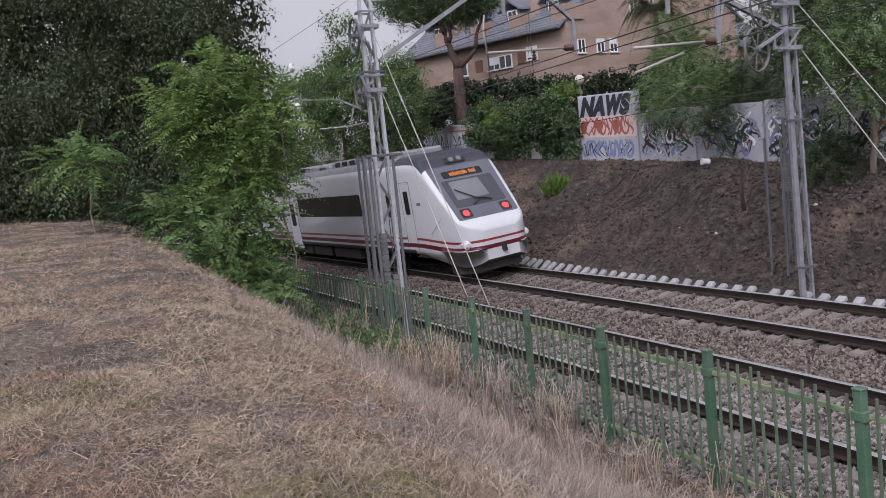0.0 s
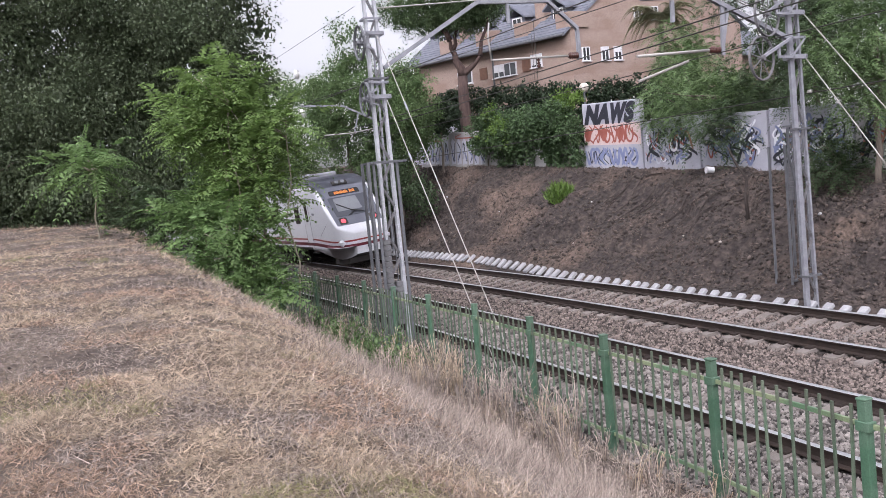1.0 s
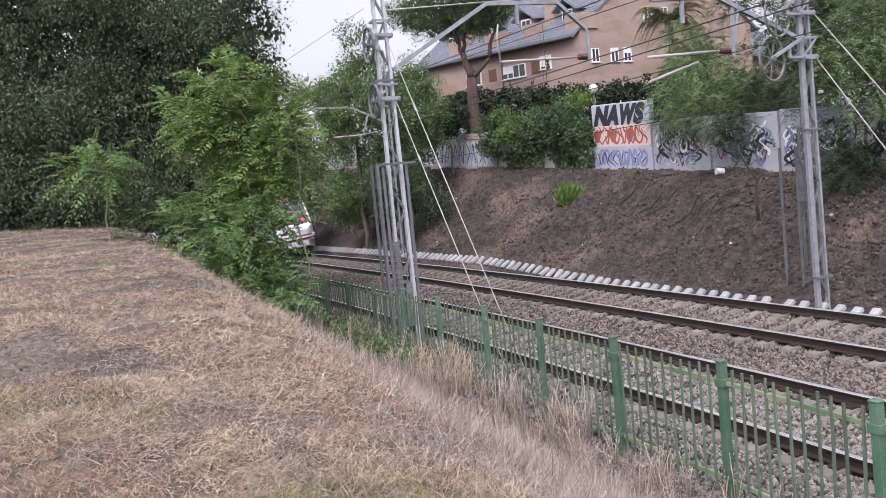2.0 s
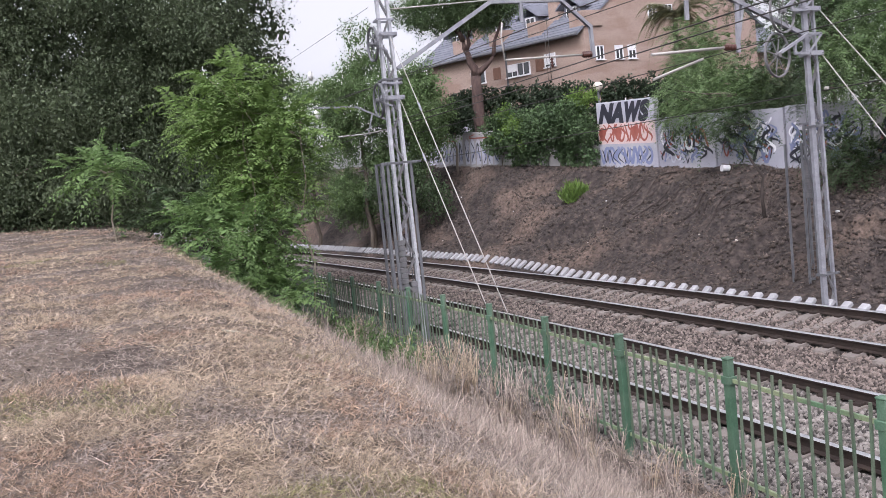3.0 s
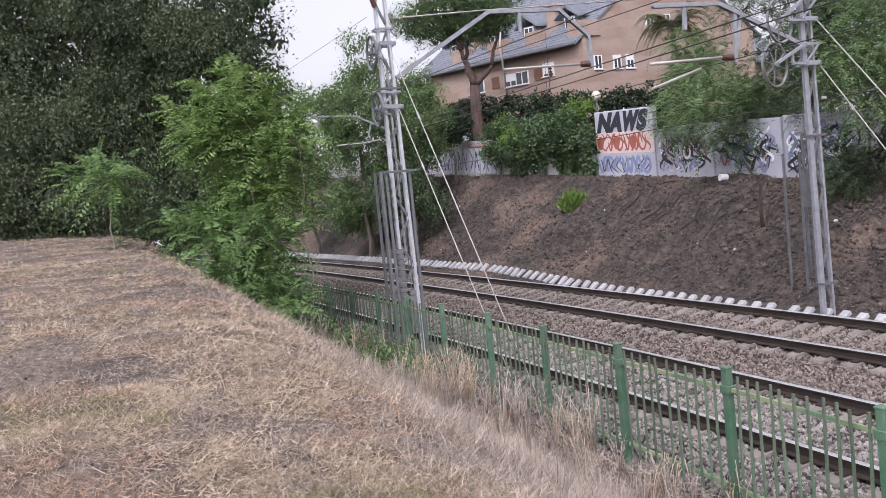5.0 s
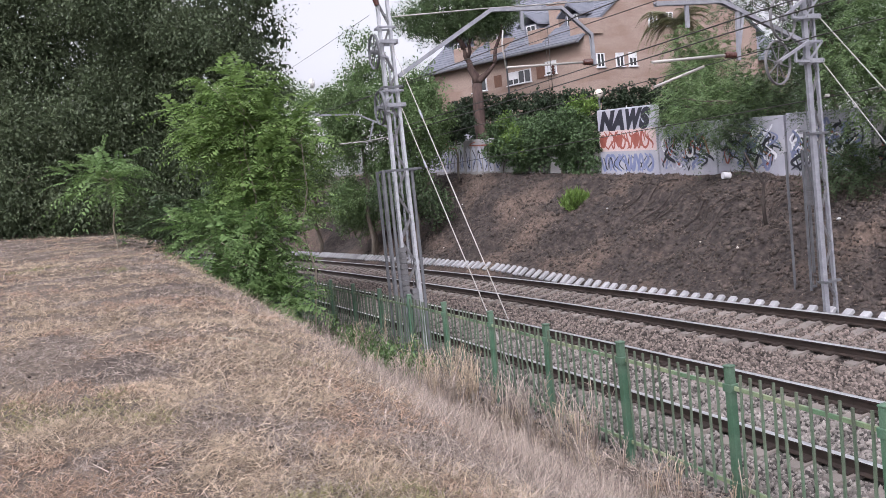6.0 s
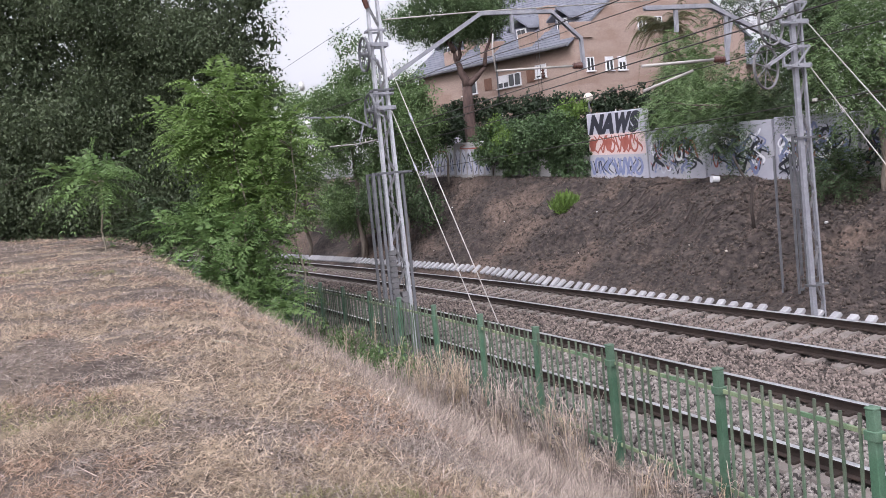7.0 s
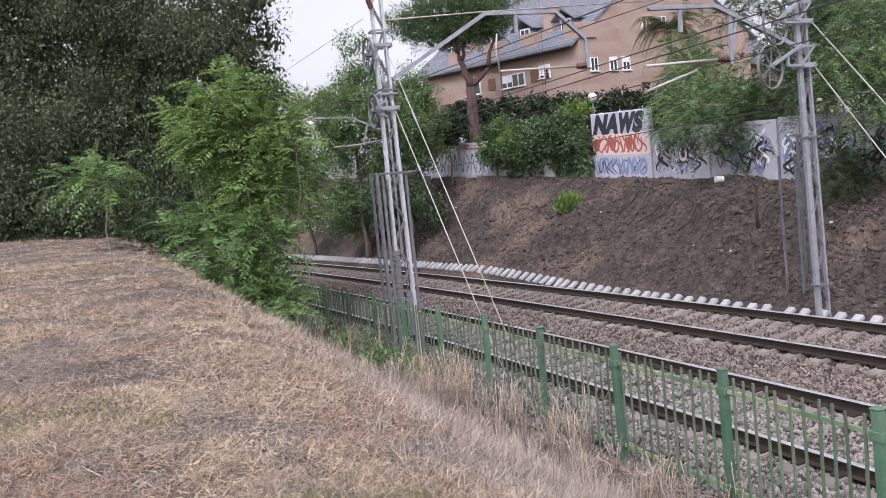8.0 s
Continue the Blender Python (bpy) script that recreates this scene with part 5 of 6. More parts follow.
# ---------------------------------------------------------------- train
M_TWHITE = mat("white_train_paint", (0.60, 0.61, 0.64), (0.65, 0.66, 0.68), 0.8, 0.28, bump=0.02, c=(0.62, 0.62, 0.63), cscale=0.5, cut=(0.55, 0.8), coat=0.3)
M_TGREY = mat("slate_grey_train_paint", (0.115, 0.122, 0.15), (0.14, 0.148, 0.175), 1, 0.35, bump=0.02)
M_TROOF = mat("grey_train_roof", (0.20, 0.205, 0.22), (0.26, 0.265, 0.28), 1.5, 0.6, bump=0.1)
M_TRED = mat("crimson_stripe", (0.10, 0.012, 0.02), (0.125, 0.016, 0.024), 1, 0.35, bump=0)
M_TORANGE = mat("orange_red_stripe", (0.23, 0.03, 0.028), (0.27, 0.038, 0.032), 1, 0.35, bump=0)
M_TSKIRT = mat("dusty_grey_skirt", (0.055, 0.05, 0.048), (0.085, 0.078, 0.073), 2, 0.7, bump=0.1)
M_TUNDER = mat("black_running_gear", (0.022, 0.021, 0.02), (0.04, 0.037, 0.034), 3, 0.75, bump=0.2)
M_TGLASS = mat("tinted_train_glass", (0.014, 0.013, 0.012), (0.022, 0.02, 0.018), 2, 0.12, bump=0, spec=0.6)
# both windscreen greys are lightened by a sky reflection put into the colour
M_SCREEN = mat("grey_windscreen_glass", (0.055, 0.06, 0.072), (0.07, 0.075, 0.088), 1, 0.1, bump=0, spec=0.7)
M_WSCREEN = mat("windscreen_glass", (0.16, 0.17, 0.185), (0.20, 0.21, 0.22), 1, 0.1, bump=0, spec=0.8)
M_TAIL = glow_mat("red_tail_light", (1.0, 0.13, 0.15), 2.6, (0.4, 0.02, 0.03))
M_LED = glow_mat("amber_led_text", (1.0, 0.30, 0.04), 2.2)
M_SEAM = mat("dark_panel_seam", (0.12, 0.12, 0.13), (0.15, 0.15, 0.16), 2, 0.6, bump=0)

HALF = 1.45
LEVELS = (0.42, 0.98, 1.07, 1.22, 1.34, 1.42, 1.6, 2.1, 3.1)


def body_ring(y, half, ztop, zlow, corner, lean=0.0):
    """One cross-section of the car body, from the left foot over the roof to the right foot."""
    left = []
    for z in LEVELS:
        zz = max(z - 0.14 * smooth(3.0, 0.6, y) * (1.0 if 1.0 < z < 1.5 else 0.0), zlow)
        left.append((half * (1 - 0.05 * smooth(1.0, 0.3, zz)), min(zz, ztop - 0.02)))
    zs = max(min(3.2, ztop - corner), left[-1][1] if left[-1][1] < ztop - 0.03 else 0)
    r = min(corner, half * 0.8)
    z0 = ztop - r
    arc = []
    for k in range(7):
        a = k / 6 * math.pi / 2
        arc.append((half - r + r * math.cos(a) ** 0.8 if k < 6 else half - r, z0 + r * math.sin(a) ** 0.9))
    side = []
    for x, z in left:
        side.append((x, min(z, z0)))
    pts = [(-x, z) for x, z in side] + [(-x, z) for x, z in arc] + [(x, z) for x, z in reversed(arc)] + [(x, z) for x, z in reversed(side)]
    return [Vector((x, y, z)) for x, z in pts]


def rail_car(tail, label):
    """A coach in its own space: rear end at y = 0, top of rail at z = 0."""
    car = new("train_car")
    tagged(car, label, "train car", group="coaches of the train")
    LEN = 23.0
    if tail:
        prof = ((-0.10, 0.62, 1.55, 0.60, 0.10), (0.0, 0.90, 1.70, 0.50, 0.11), (0.18, 1.10, 1.82, 0.44, 0.12), (0.45, 1.25, 1.95, 0.43, 0.12),
                (0.85, 1.32, 2.38, 0.46, 0.13), (1.25, 1.36, 2.82, 0.53, 0.15), (1.65, 1.40, 3.26, 0.62, 0.18), (2.05, 1.43, 3.70, 0.70, 0.24),
                (2.4, 1.45, 4.03, 0.77, 0.38), (2.8, 1.45, 4.18, 0.84, 0.48), (3.4, 1.45, 4.25, 0.84, 0.55), (4.2, 1.45, 4.26, 0.84, 0.56), (LEN, 1.45, 4.26, 0.84, 0.56))
    else:
        prof = ((0.0, 1.45, 4.26, 0.84, 0.56), (LEN, 1.45, 4.26, 0.84, 0.56))
    rings = [body_ring(*p) for p in prof]
    bm = bmesh.new()
    vs = loft(bm, rings, caps=True)
    bmesh.ops.remove_doubles(bm, verts=bm.verts, dist=1e-4)
    bmesh.ops.dissolve_degenerate(bm, edges=bm.edges, dist=1e-4)
    bmesh.ops.recalc_face_normals(bm, faces=bm.faces)
    for f in bm.faces:
        c = f.calc_center_median()
        n = f.normal
        drop = 0.14 * smooth(3.0, 0.6, c.y)
        long_ = abs(n.z) < 0.6 and len(f.verts) == 4
        if long_ and 1.10 < c.z + drop < 1.20:
            f.material_index = 1
        elif long_ and 1.355 < c.z + drop < 1.405:
            f.material_index = 2
        elif c.z < 0.95 and c.y > 3.6:
            f.material_index = 3
        elif c.z > 3.95 and c.y > 2.9:
            f.material_index = 4
        elif n.z < -0.7:
            f.material_index = 5
        f.smooth = abs(n.y) < 0.98
    body = part("body", bm, [M_TWHITE, M_TRED, M_TORANGE, M_TSKIRT, M_TROOF, M_TUNDER], car, "white body with crimson waist stripes")
    # under-floor boxes
    for y0, y1 in ((9.2, 12.4), (12.7, 15.2), (15.5, 18.6)):
        bm = bmesh.new()
        box(bm, -1.28, 1.28, y0, y1, 0.32, 0.78, bevel=0.05)
        part("underfloor_box", bm, M_TSKIRT, car)
    # bogies
    for yc in ((7.2, 20.6) if tail else (2.6, 20.4)):
        bogie = new("bogie")
        bogie.parent = car
        bogie.matrix_basis = pose(0, yc, 0)
        bm = bmesh.new()
        for k in (-1, 1):
            loft(bm, [[Vector((k * x, y, z)) for y, z in ((-1.75, 0.52), (-1.1, 0.5), (-0.6, 0.38), (0.6, 0.38), (1.1, 0.5), (1.75, 0.52), (1.75, 0.66), (0.8, 0.68), (-0.8, 0.68), (-1.75, 0.66))] for x in (1.05, 1.2)])
        box(bm, -1.1, 1.1, -0.25, 0.25, 0.42, 0.7)
        bmesh.ops.recalc_face_normals(bm, faces=bm.faces)
        part("bogie_frame", bm, M_TUNDER, bogie)
        for y in (-1.25, 1.25):
            for k in (-1, 1):
                bm = bmesh.new()
                rod(bm, (k * 0.80, y, 0.43), (k * 0.93, y, 0.43), 0.43, 28)
                rod(bm, (k * 0.76, y, 0.43), (k * 0.80, y, 0.43), 0.46, 28)
                part("wheel", bm, M_TUNDER, bogie)
                bm = bmesh.new()
                box(bm, k * 1.22 - 0.07, k * 1.22 + 0.07, y - 0.17, y + 0.17, 0.28, 0.58, bevel=0.03)
                rod(bm, (k * 1.22, y - 0.3, 0.5), (k * 1.22, y - 0.3, 0.72), 0.08, 10)
                rod(bm, (k * 1.22, y + 0.3, 0.5), (k * 1.22, y + 0.3, 0.72), 0.08, 10)
                part("axle_box", bm, M_TUNDER, bogie)
    # windows and doors on both sides
    for k in (-1, 1):
        x = k * HALF

        def panel(name, y0, y1, z0, z1, material, lift, r=0.08, label=""):
            bm = bmesh.new()
            out = []
            for cy, cz, a0 in ((y1 - r, z1 - r, 0), (y0 + r, z1 - r, 90), (y0 + r, z0 + r, 180), (y1 - r, z0 + r, 270)):
                for j in range(5):
                    a = radians(a0 + j * 22.5)
                    out.append((cy + r * math.cos(a), cz + r * math.sin(a)))
            loft(bm, [[Vector((x + k * d, y, z)) for y, z in out] for d in (-0.03, lift)])
            bmesh.ops.recalc_face_normals(bm, faces=bm.faces)
            return part(name, bm, material, car, label)
        if tail:
            band = panel("window_band", 7.8, 15.9, 2.20, 3.08, M_TGLASS, 0.004, 0.1, "tinted window band")
            panel("small_window", 4.55, 5.25, 2.15, 3.0, M_TGLASS, 0.004)
            door = panel("cab_door", 3.15, 3.90, 1.3, 3.38, M_TWHITE, 0.006, 0.06)
            panel("door_window", 3.33, 3.70, 2.25, 3.08, M_TGLASS, 0.010, 0.05)
            for y in (3.13, 3.90):
                panel("door_seam", y, y + 0.022, 0.9, 3.38, M_SEAM, 0.008, 0.005)
            panel("door_seam", 3.14, 3.91, 3.38, 3.40, M_SEAM, 0.008, 0.005)
            panel("grille", 2.45, 2.75, 2.55, 2.65, M_TGREY, 0.008, 0.03)
            door_y = 16.3
        else:
            panel("window_band", 3.5, 10.2, 2.20, 3.08, M_TGLASS, 0.004, 0.1)
            panel("window_band", 13.0, 20.5, 2.20, 3.08, M_TGLASS, 0.004, 0.1)
            door_y = 11.0
        panel("passenger_door", door_y, door_y + 1.35, 0.78, 3.25, M_TWHITE, 0.008, 0.1)
        panel("door_window", door_y + 0.35, door_y + 1.0, 1.75, 2.85, M_TGLASS, 0.012, 0.08)
        for y in (door_y - 0.02, door_y + 1.35):
            panel("door_seam", y, y + 0.03, 0.78, 3.25, M_SEAM, 0.009, 0.005)
        panel("door_seam", door_y, door_y + 1.35, 3.25, 3.28, M_SEAM, 0.009, 0.005)
        panel("door_step", door_y - 0.05, door_y + 1.4, 0.66, 0.74, M_TWHITE, 0.06, 0.02)
    # roof units
    for y0, y1, h in ((4.6, 7.4, 0.22), (8.2, 11.6, 0.26), (12.2, 13.4, 0.16), (14.5, 18.5, 0.26), (19.5, 21.5, 0.2)):
        bm = bmesh.new()
        box(bm, -0.95, 0.95, y0, y1, 4.15, 4.26 + h, bevel=0.09)
        unit_ = part("roof_unit", bm, M_TROOF, car)
        for j in range(3):
            bm = bmesh.new()
            yy = y0 + (y1 - y0) * (0.2 + 0.25 * j)
            box(bm, -0.97, -0.6, yy, yy + (y1 - y0) * 0.16, 4.2 + h * 0.3, 4.215 + h, bevel=0.02)
            part("vent", bm, M_TUNDER, unit_)
    # end wall gangway
    bm = bmesh.new()
    box(bm, -0.8, 0.8, LEN, LEN + 0.42, 0.9, 3.6, bevel=0.06)
    part("gangway", bm, M_TUNDER, car)
    if not tail:
        return car
    # the sloping end: a plane from the bonnet to the roof
    a, b = Vector((0, 0.45, 1.95)), Vector((0, 2.05, 3.71))
    up = (b - a).normalized()
    nrm = Vector((0, -up.z, up.y))
    ln = (b - a).length
    m = Matrix((Vector((1, 0, 0)), up, nrm)).transposed().to_4x4()
    m.translation = a

    def on_slope(name, pts, lift, material, thick=0.03, label="", parent=car):
        bm = bmesh.new()
        loft(bm, [[Vector((x, y, z)) for x, y in pts] for z in (lift - thick, lift)])
        bmesh.ops.recalc_face_normals(bm, faces=bm.faces)
        ob = part(name, bm, material, parent, label)
        bmsh = ob.data
        bmsh.transform(m)
        return ob

    def rounded(x0, x1, y0, y1, r, tx0=None, tx1=None):
        """A rounded quadrilateral; tx: the upper side's ends."""
        tx0, tx1 = x0 if tx0 is None else tx0, x1 if tx1 is None else tx1
        out = []
        for cx, cy, a0 in ((tx1 - r, y1 - r, 0), (tx0 + r, y1 - r, 90), (x0 + r, y0 + r, 180), (x1 - r, y0 + r, 270)):
            for j in range(5):
                t = radians(a0 + j * 22.5)
                out.append((cx + r * math.cos(t), cy + r * math.sin(t)))
        return out
    on_slope("front_mask", rounded(-1.14, 1.14, 0.0, ln + 0.02, 0.07, -1.24, 1.24), 0.012, M_TGREY, label="slate grey front mask")
    on_slope("windscreen", rounded(-0.96, 0.96, 0.52, 1.74, 0.08, -0.98, 0.98), 0.020, M_SCREEN, label="raked windscreen")
    # pale panel painted on the glass as the sky's glare
    on_slope("sun_blind", rounded(-0.78, 0.46, 0.84, 1.66, 0.05, -0.74, 0.42), 0.024, M_WSCREEN, 0.008)
    on_slope("display_panel", rounded(-0.80, 0.74, 1.84, 2.14, 0.05), 0.022, M_TGLASS)
    for i in range(15):
        if i == 10:
            continue
        x0 = -0.52 + i * 0.07
        on_slope("led_character", [(x0, 1.92), (x0 + 0.05, 1.92), (x0 + 0.05, 1.92 + 0.12 + 0.03 * (i % 3)), (x0, 1.92 + 0.15)], 0.026, M_LED, 0.004, "amber display segment")
    for k in (-1, 1):
        x = k * 0.76
        on_slope("lamp_housing", rounded(x - 0.20, x + 0.20, 0.06, 0.44, 0.07), 0.022, M_TUNDER)
        on_slope("tail_light", rounded(x - 0.12, x + 0.12, 0.13, 0.37, 0.10), 0.032, M_TAIL, label="glowing red tail light")
    # wiper
    bm = bmesh.new()
    tube(bm, [m @ Vector(p) for p in ((-0.35, 0.52, 0.06), (0.05, 0.72, 0.09), (0.42, 0.60, 0.07))], 0.018)
    tube(bm, [m @ Vector(p) for p in ((-0.70, 1.28, 0.06), (-0.15, 0.80, 0.07), (0.40, 0.62, 0.06))], 0.022)
    part("wiper", bm, M_TUNDER, car)
    # upper head lamp in the brow
    bm = bmesh.new()
    c = Matrix.Translation((0, 2.22, 3.885)) @ Matrix.Rotation(radians(-43), 4, "X")
    box(bm, -0.40, 0.40, -0.05, 0.06, -0.14, 0.14, c, bevel=0.04)
    part("brow_panel", bm, M_TUNDER, car)
    for x in (-0.15, 0.15):
        bm = bmesh.new()
        rod(bm, c @ Vector((x, -0.08, 0)), c @ Vector((x, 0.02, 0)), 0.10, 16)
        part("head_lamp", bm, M_WSCREEN, car)
    # grey brow above the mask
    bm = bmesh.new()
    rr = [body_ring(y, h + 0.006, z + 0.008, zl, cr) for y, h, z, zl, cr in ((2.05, 1.43, 3.70, 0.70, 0.24), (2.4, 1.45, 4.03, 0.77, 0.38), (2.8, 1.45, 4.18, 0.84, 0.48), (3.4, 1.45, 4.25, 0.84, 0.55), (4.2, 1.45, 4.26, 0.84, 0.56))]
    n = len(rr[0])
    grid = [[bm.verts.new(r[i]) for i in range(11, n - 11)] for r in rr]
    for r0, r1 in zip(grid, grid[1:]):
        for i in range(len(r0) - 1):
            if (r0[i].co - r0[i + 1].co).length > 1e-4:
                bm.faces.new((r0[i], r0[i + 1], r1[i + 1], r1[i]))
    bmesh.ops.solidify(bm, geom=list(bm.faces), thickness=0.004)
    bmesh.ops.recalc_face_normals(bm, faces=bm.faces)
    part("brow", bm, M_TGREY, car, "slate grey brow over the windscreen")
    # bumper horns, coupler, snow plough
    for k in (-1, 1):
        bm = bmesh.new()
        box(bm, k * 1.06 - 0.20, k * 1.06 + 0.20, 0.12, 1.35, 1.02, 1.32, bevel=0.10)
        part("buffer", bm, M_TWHITE, car, "white buffer cover")
    bm = bmesh.new()
    rod(bm, (0, -0.2, 0.86), (0, 0.3, 0.86), 0.07, 10)
    box(bm, -0.07, 0.07, -0.24, -0.10, 0.78, 1.06, bevel=0.02)
    part("coupler", bm, M_TUNDER, car)
    for z0, z1, mm in ((0.945, 1.075, M_TRED), (1.205, 1.275, M_TORANGE)):
        bm = bmesh.new()
        box(bm, -0.62, 0.62, -0.104, -0.08, z0, z1)
        part("nose_stripe", bm, mm, car)
    bm = bmesh.new()
    loft(bm, [[Vector((x, y, z)) for x, y in ((-1.2, 0.9), (-0.9, 0.35), (0.9, 0.35), (1.2, 0.9), (1.1, 1.6), (-1.1, 1.6))] for z in (0.18, 0.5)])
    bmesh.ops.recalc_face_normals(bm, faces=bm.faces)
    part("plough", bm, M_TSKIRT, car)
    bm = bmesh.new()
    tube(bm, [(-HALF - 0.004, 2.0, 1.55), (-HALF + 0.02, 1.45, 1.9), (-HALF + 0.05, 1.15, 2.1)], 0.008)
    part("panel_seam", bm, M_SEAM, car)
    return car


CARS = [(rail_car(True, "white tail coach with crimson stripes and red tail lights"), 0.0)]
CARS.append((rail_car(False, "white middle coach with crimson stripes"), 23.5))


def motions():
    """The train runs away along the farther track."""
    for car, ahead in CARS:
        rows = []
        for t in (0.0, 0.5, 1.0, 1.5, 2.0, 2.5, 3.0, 3.5, 4.0, 5.0, 6.0, 7.0, 8.0):
            s = 23.85 + 11.95 * t
            a, b = s + ahead + 2.6, s + ahead + 20.4
            o = TRACK2 + GAUGE / 2 - 0.05
            z = RISE2 + GAUGE / 2 * math.sin(CANT2)
            p, q = at(a, o, rail_z(a) + z), at(b, o, rail_z(b) + z)
            d = (q - p).normalized()
            base = p - d * 2.6
            head = math.degrees(math.atan2(-d.x, d.y))
            rows.append((t, Matrix.Translation(base) @ pose(0, 0, 0, 0, 0, head) @ pose(0, 0, 0, math.degrees(d.z), -math.degrees(CANT2), 0)))
        walk(car, rows)
# ---------------------------------------------------------------- dry grass and loose ballast
M_STRAW = leaf_mat("straw", (0.47, 0.375, 0.275), (0.36, 0.285, 0.21), 0.6, 0.1)
M_STRAW2 = leaf_mat("grey_dead_grass", (0.34, 0.285, 0.245), (0.25, 0.21, 0.18), 0.6, 0.1)
M_STRAW3 = leaf_mat("reddish_straw", (0.42, 0.295, 0.21), (0.33, 0.24, 0.18), 0.6, 0.1)
M_TALL = leaf_mat("pale_dead_stalk", (0.44, 0.365, 0.31), (0.33, 0.27, 0.23), 0.6, 0.1)
M_GRASS = leaf_mat("green_grass", (0.20, 0.205, 0.095), (0.28, 0.26, 0.13), 0.3, 0.2)


def strewn(rng, count, near, far, lo, hi):
    """Places on the bank before the eye, thinning out with distance."""
    r = near * (far / near) ** rng.random(count)
    a = np.radians(rng.uniform(lo, hi, count))
    return r * np.sin(a), r * np.cos(a), r


def patch(x, y, k, seed):
    return noise.noise(Vector((x * k, y * k, seed)))


def blades(name, base, tip, side, material):
    """Grass blades, a pointed sliver each."""
    n = len(base)
    v = np.empty((n, 3, 3))
    v[:, 0], v[:, 1], v[:, 2] = base - side, base + side, tip
    me = bpy.data.meshes.new(name)
    me.vertices.add(n * 3)
    me.vertices.foreach_set("co", v.reshape(-1).astype(np.float32))
    me.loops.add(n * 3)
    me.loops.foreach_set("vertex_index", np.arange(n * 3, dtype=np.int32))
    me.polygons.add(n)
    me.polygons.foreach_set("loop_start", np.arange(0, n * 3, 3, dtype=np.int32))
    me.polygons.foreach_set("loop_total", np.full(n, 3, dtype=np.int32))
    me.materials.append(material)
    me.update(calc_edges=True)
    return new(name, me)


def dry_grass():
    """Tufts of dry grass: many short matted ones, taller ones along the edge of the bank."""
    rng = np.random.default_rng(50)
    kinds = {"straw": [], "dead_grass": [], "red_straw": [], "green_grass": [], "tall_grass": []}
    xs, ys, rs = strewn(rng, 52000, 3.0, 36.0, -36, 34)
    for x, y, r in zip(xs, ys, rs):
        s, o = along(x, y)
        if o > FENCE_O - 0.06 or patch(x, y, 2.6, 21.0) + 0.7 * patch(x, y, 7.0, 5.0) < -0.42:
            continue
        d = FENCE_O - o
        z = ground_z(s, o)
        p = patch(x, y, 0.55, 3.3) + 0.7 * patch(x, y, 1.9, 7.7) + 0.35 * (rng.random() - 0.5)
        g = patch(x, y, 0.6, 11.0) + 0.3 * patch(x, y, 1.6, 2.0)
        red = patch(x, y, 0.8, 31.0) + 0.4 * patch(x, y, 2.4, 33.0)
        edge = math.exp(-((d - 2.1) / 1.8) ** 2)
        dice = rng.random()
        if dice < 0.72 * edge:
            kinds["tall_grass"].append((x, y, z, (0.10 + 0.40 * rng.random() ** 1.6) * (0.35 + 0.65 * edge), 0.06))
        elif g > 0.46 and dice < 0.5:
            kinds["green_grass"].append((x, y, z, 0.04 + 0.05 * rng.random(), 0.08))
        elif red > 0.22 and dice < 0.75:
            kinds["red_straw"].append((x, y, z, 0.045 + 0.05 * rng.random(), 0.10))
        elif p > 0.0:
            kinds["straw"].append((x, y, z, 0.04 + 0.05 * rng.random() * (1 + p), 0.10))
        elif p > -0.55 or dice > 0.6:
            kinds["dead_grass"].append((x, y, z, 0.03 + 0.05 * rng.random(), 0.10))
    tags = {"straw": "matted yellow straw on the sunburnt bank", "dead_grass": "grey-brown dead grass lying on the bank", "red_straw": "matted reddish straw on the sunburnt bank",
            "green_grass": "sparse patches of green grass on the bank", "tall_grass": "tall pale dead grass along the edge of the bank"}
    for name, m, stand, wide, per in (("straw", M_STRAW, 0.4, 0.0013, 11), ("dead_grass", M_STRAW2, 0.3, 0.0013, 11), ("red_straw", M_STRAW3, 0.45, 0.0013, 11), ("green_grass", M_GRASS, 0.9, 0.0018, 9), ("tall_grass", M_TALL, 1.5, 0.0020, 7)):
        a = np.repeat(np.array(kinds[name]), per, axis=0)
        n = len(a)
        ln = a[:, 3:4] * (0.5 + 0.8 * rng.random((n, 1)))
        base = a[:, :3] + np.concatenate([rng.normal(size=(n, 2)) * a[:, 4:5] * (0.5 + 0.12 * np.linalg.norm(a[:, :2], axis=1)[:, None] ** 0.5), np.zeros((n, 1))], 1)
        way = rng.normal(size=base.shape)
        way[:, 2] = np.abs(way[:, 2]) * 0.4 + stand * rng.random(n)
        way = unit(way)
        r = np.linalg.norm(base[:, :2], axis=1)[:, None]
        side = unit(np.cross(way, rng.normal(size=base.shape))) * (wide + 0.00033 * r)
        ob = blades("green_grass" if name == "green_grass" else "dry_grass", base - way * 0.012, base + way * ln, side, m)
        tagged(ob, tags[name], "grass", kind="stuff")


dry_grass()


